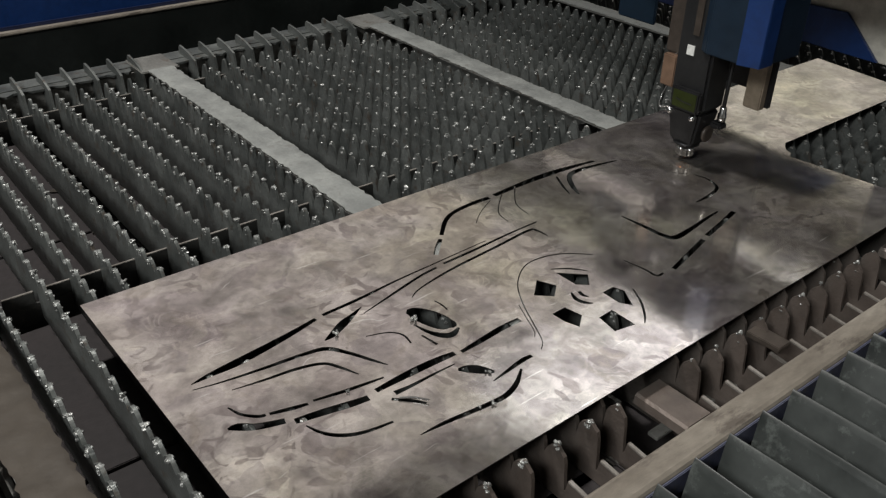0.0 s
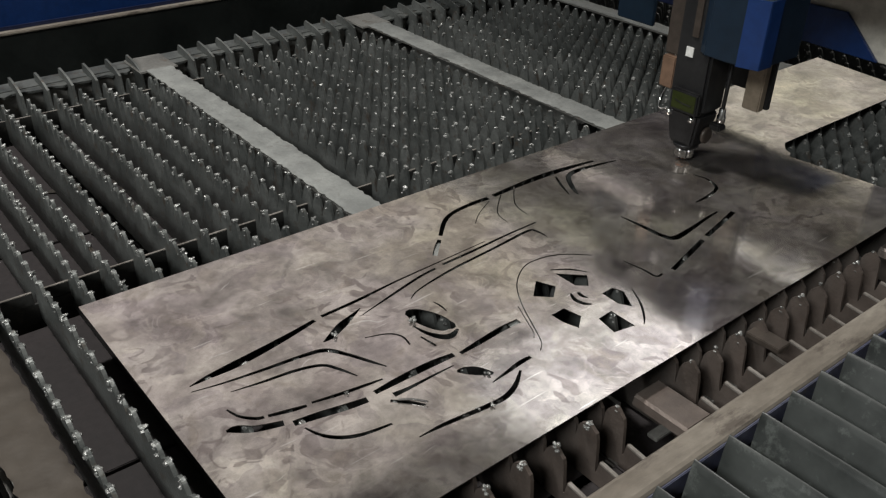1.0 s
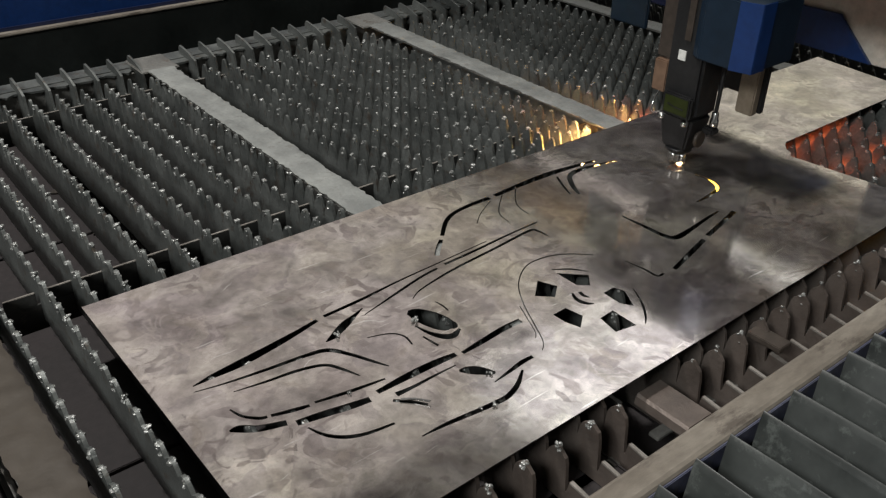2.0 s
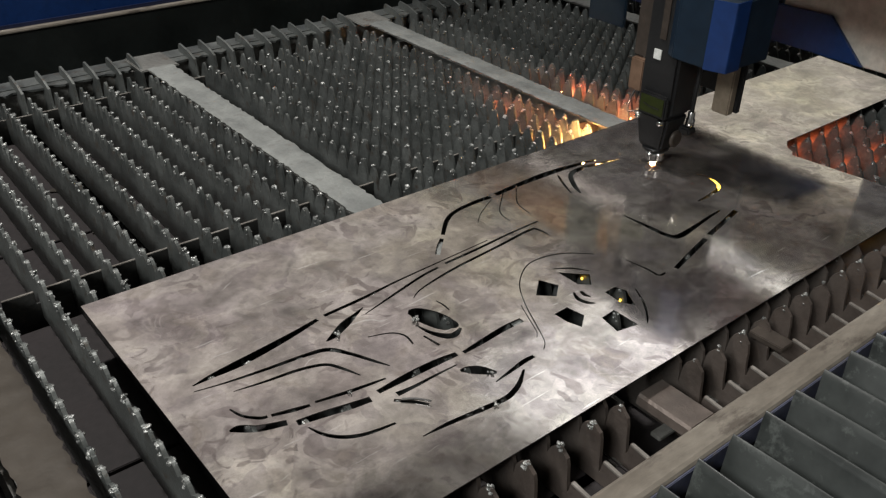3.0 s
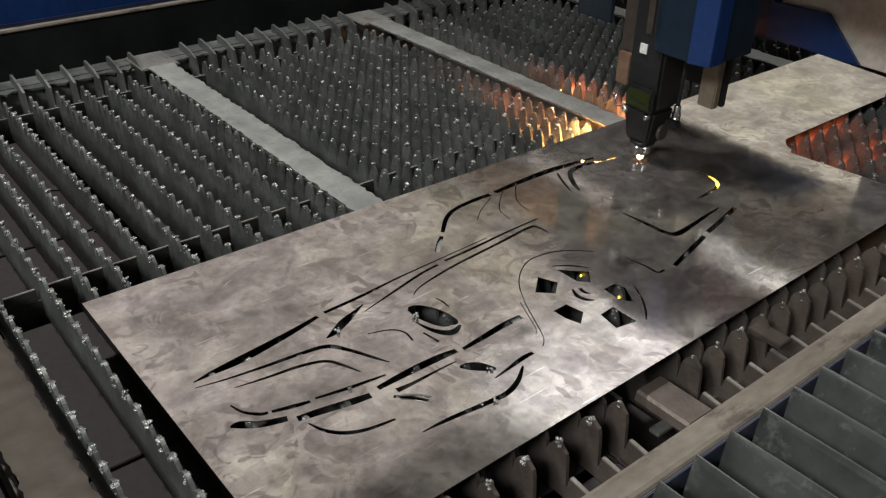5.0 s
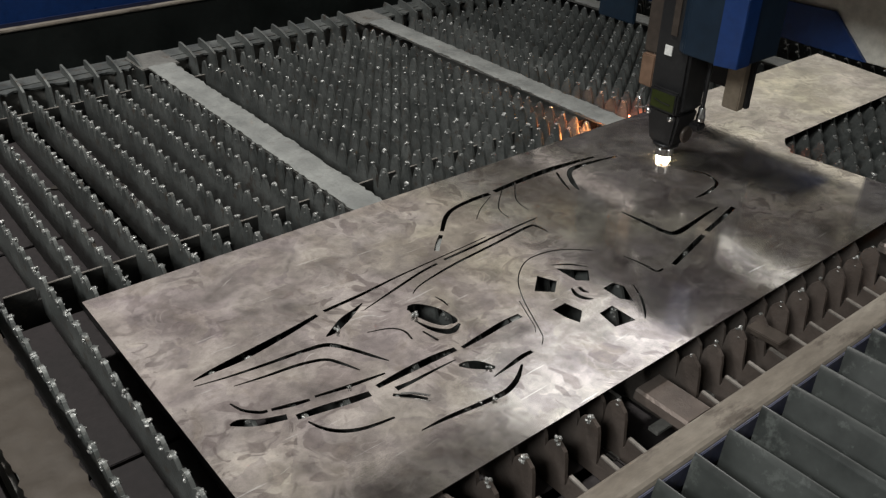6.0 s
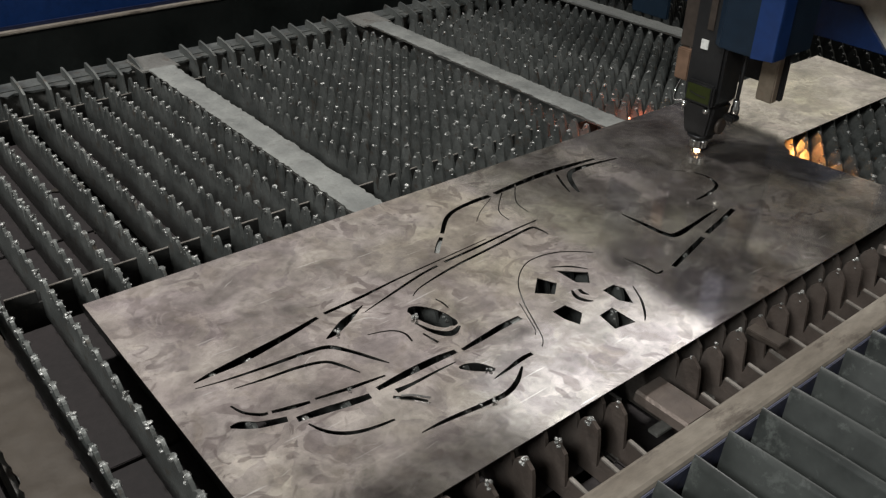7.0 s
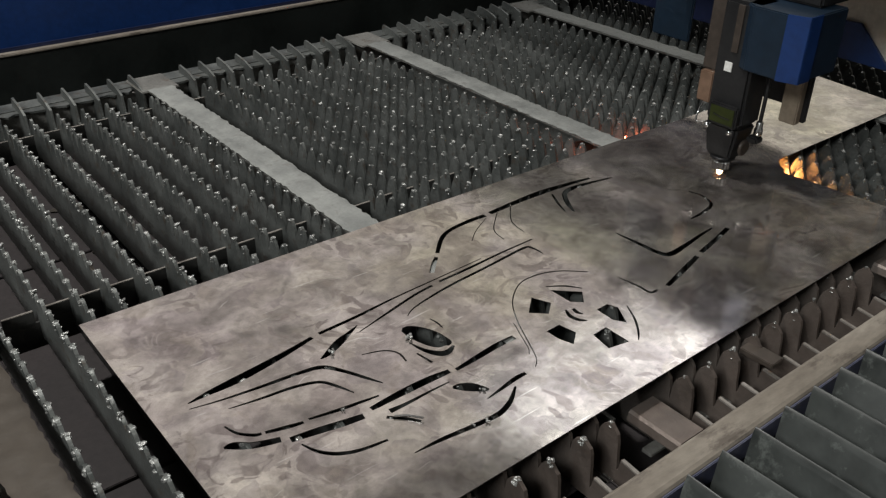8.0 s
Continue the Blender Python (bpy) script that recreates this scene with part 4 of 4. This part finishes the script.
def cut_light_arc():
    """A glowing arc added below a finished cut for the light that shows through it."""
    ob = part("cut_glow_arc", tube([(0.964, -0.250, -0.006), (0.9615, -0.268, -0.006), (0.951, -0.283, -0.007), (0.928, -0.291, -0.009)], 0.0038), CUTGLOW)
    return tagged(ob, "glowing yellow arc added for the light seen through a cut", "molten slag")


# A glowing speck that paints a glint seen through the wheel cut.
def glint(x, y):
    ob = blob("painted_glint", 0.0012, 1.6, CUTGLOW, "tiny yellow glowing speck added as a glint below the wheel cut", 0.6, 9)
    return ob, x, y


CUTGLOW_OB = cut_light_arc()
GLINTS = [glint(0.586, -0.318), glint(0.588, -0.387)]


# ---- what moves ----
TRACK = [  # seconds, nozzle x, y, z
    (0.0, 0.9915, -0.1770, 0.004), (0.5, 0.9915, -0.1770, 0.004), (0.8, 0.9915, -0.1770, 0.001), (1.5, 0.9905, -0.1790, 0.001),
    (1.7, 0.9805, -0.1820, 0.001), (2.8, 0.9405, -0.1630, 0.001), (3.0, 0.9290, -0.1570, 0.001), (3.2, 0.9215, -0.1450, 0.001),
    (3.5, 0.9095, -0.1240, 0.001), (3.8, 0.8865, -0.1060, 0.001), (4.0, 0.8750, -0.1000, 0.001), (4.3, 0.8865, -0.1030, 0.001),
    (4.5, 0.9025, -0.1090, 0.001), (4.7, 0.9145, -0.1190, 0.001), (5.8, 0.9445, -0.1600, 0.001), (6.0, 0.9515, -0.1650, 0.001),
    (6.5, 0.9945, -0.1660, 0.001), (7.0, 1.0365, -0.1730, 0.001), (7.5, 1.0635, -0.1975, 0.001), (8.0, 1.0685, -0.2090, 0.001),
]


def where(t):
    for a, b in zip(TRACK, TRACK[1:]):
        if t <= b[0]:
            k = (t - a[0]) / (b[0] - a[0])
            return [p + (q - p) * k for p, q in zip(a[1:], b[1:])]
    return list(TRACK[-1][1:])


def fire_rows(spans, away, down):
    """Rows for fire that waits out of the way (inside the carriage or the base) and comes out during the spans."""
    times = {row[0] for row in TRACK}
    for a, b in spans:
        times |= {round(a - 0.1, 2), a, b, round(b + 0.1, 2)}
    rows = []
    for t in sorted(q for q in times if 0 <= q <= 8):
        x, y, z = where(t)
        out = any(a <= t <= b for a, b in spans)
        dx, dy, dz = (0, 0, down) if out else away
        rows.append((t, pose(x + dx, y + dy, z + dz)))
    return rows


def still_rows(spans, x=0, y=0, z=0):
    """Rows for sparks that flare up at one place during the spans and sink into the base between them."""
    times = {0.0, 8.0}
    for a, b in spans:
        times |= {round(a - 0.1, 2), a, b, round(b + 0.1, 2)}
    return [(t, pose(x, y, z if any(a <= t <= b for a, b in spans) else z - 0.4)) for t in sorted(q for q in times if 0 <= q <= 8)]


def motions():
    walk(GANTRY, [(t, pose(x, 0, 0)) for t, x, y, z in TRACK])
    walk(HEAD, [(t, pose(x, y, z)) for t, x, y, z in TRACK])
    walk(FLAME_OB, fire_rows([(1.6, 8.0)], (0.08, 0.02, 0.326), 0.0015))
    walk(BURST_OB, fire_rows([(2.7, 2.9), (3.8, 4.4), (6.0, 6.1)], (0.08, 0.10, 0.324), 0.004))
    walk(JET_OB, still_rows([(1.7, 4.4), (4.7, 5.8)]))
    walk(LOWJET_OB, still_rows([(1.6, 1.6), (4.5, 4.6), (5.9, 6.0)]))
    walk(FAN_OB, still_rows([(1.7, 1.9), (2.6, 3.6), (4.7, 5.2), (6.2, 6.4), (6.6, 6.9)]))
    walk(BLAZE_OB, still_rows([(1.7, 1.8), (6.2, 6.4), (6.6, 6.9)]))
    walk(RED_OB, still_rows([(1.7, 3.6), (4.3, 4.3), (4.7, 5.8)]))
    walk(ORANGE_OB, still_rows([(1.7, 1.7), (6.2, 6.4), (6.6, 6.9)]))
    walk(EMBER_OB, still_rows([(7.0, 8.0)]))
    walk(DULL_OB, still_rows([(1.6, 8.0)]))
    walk(CUTGLOW_OB, still_rows([(1.7, 5.8)]))
    for ob, x, y in GLINTS:
        walk(ob, still_rows([(2.6, 5.9)], x, y, -0.020))


motions()
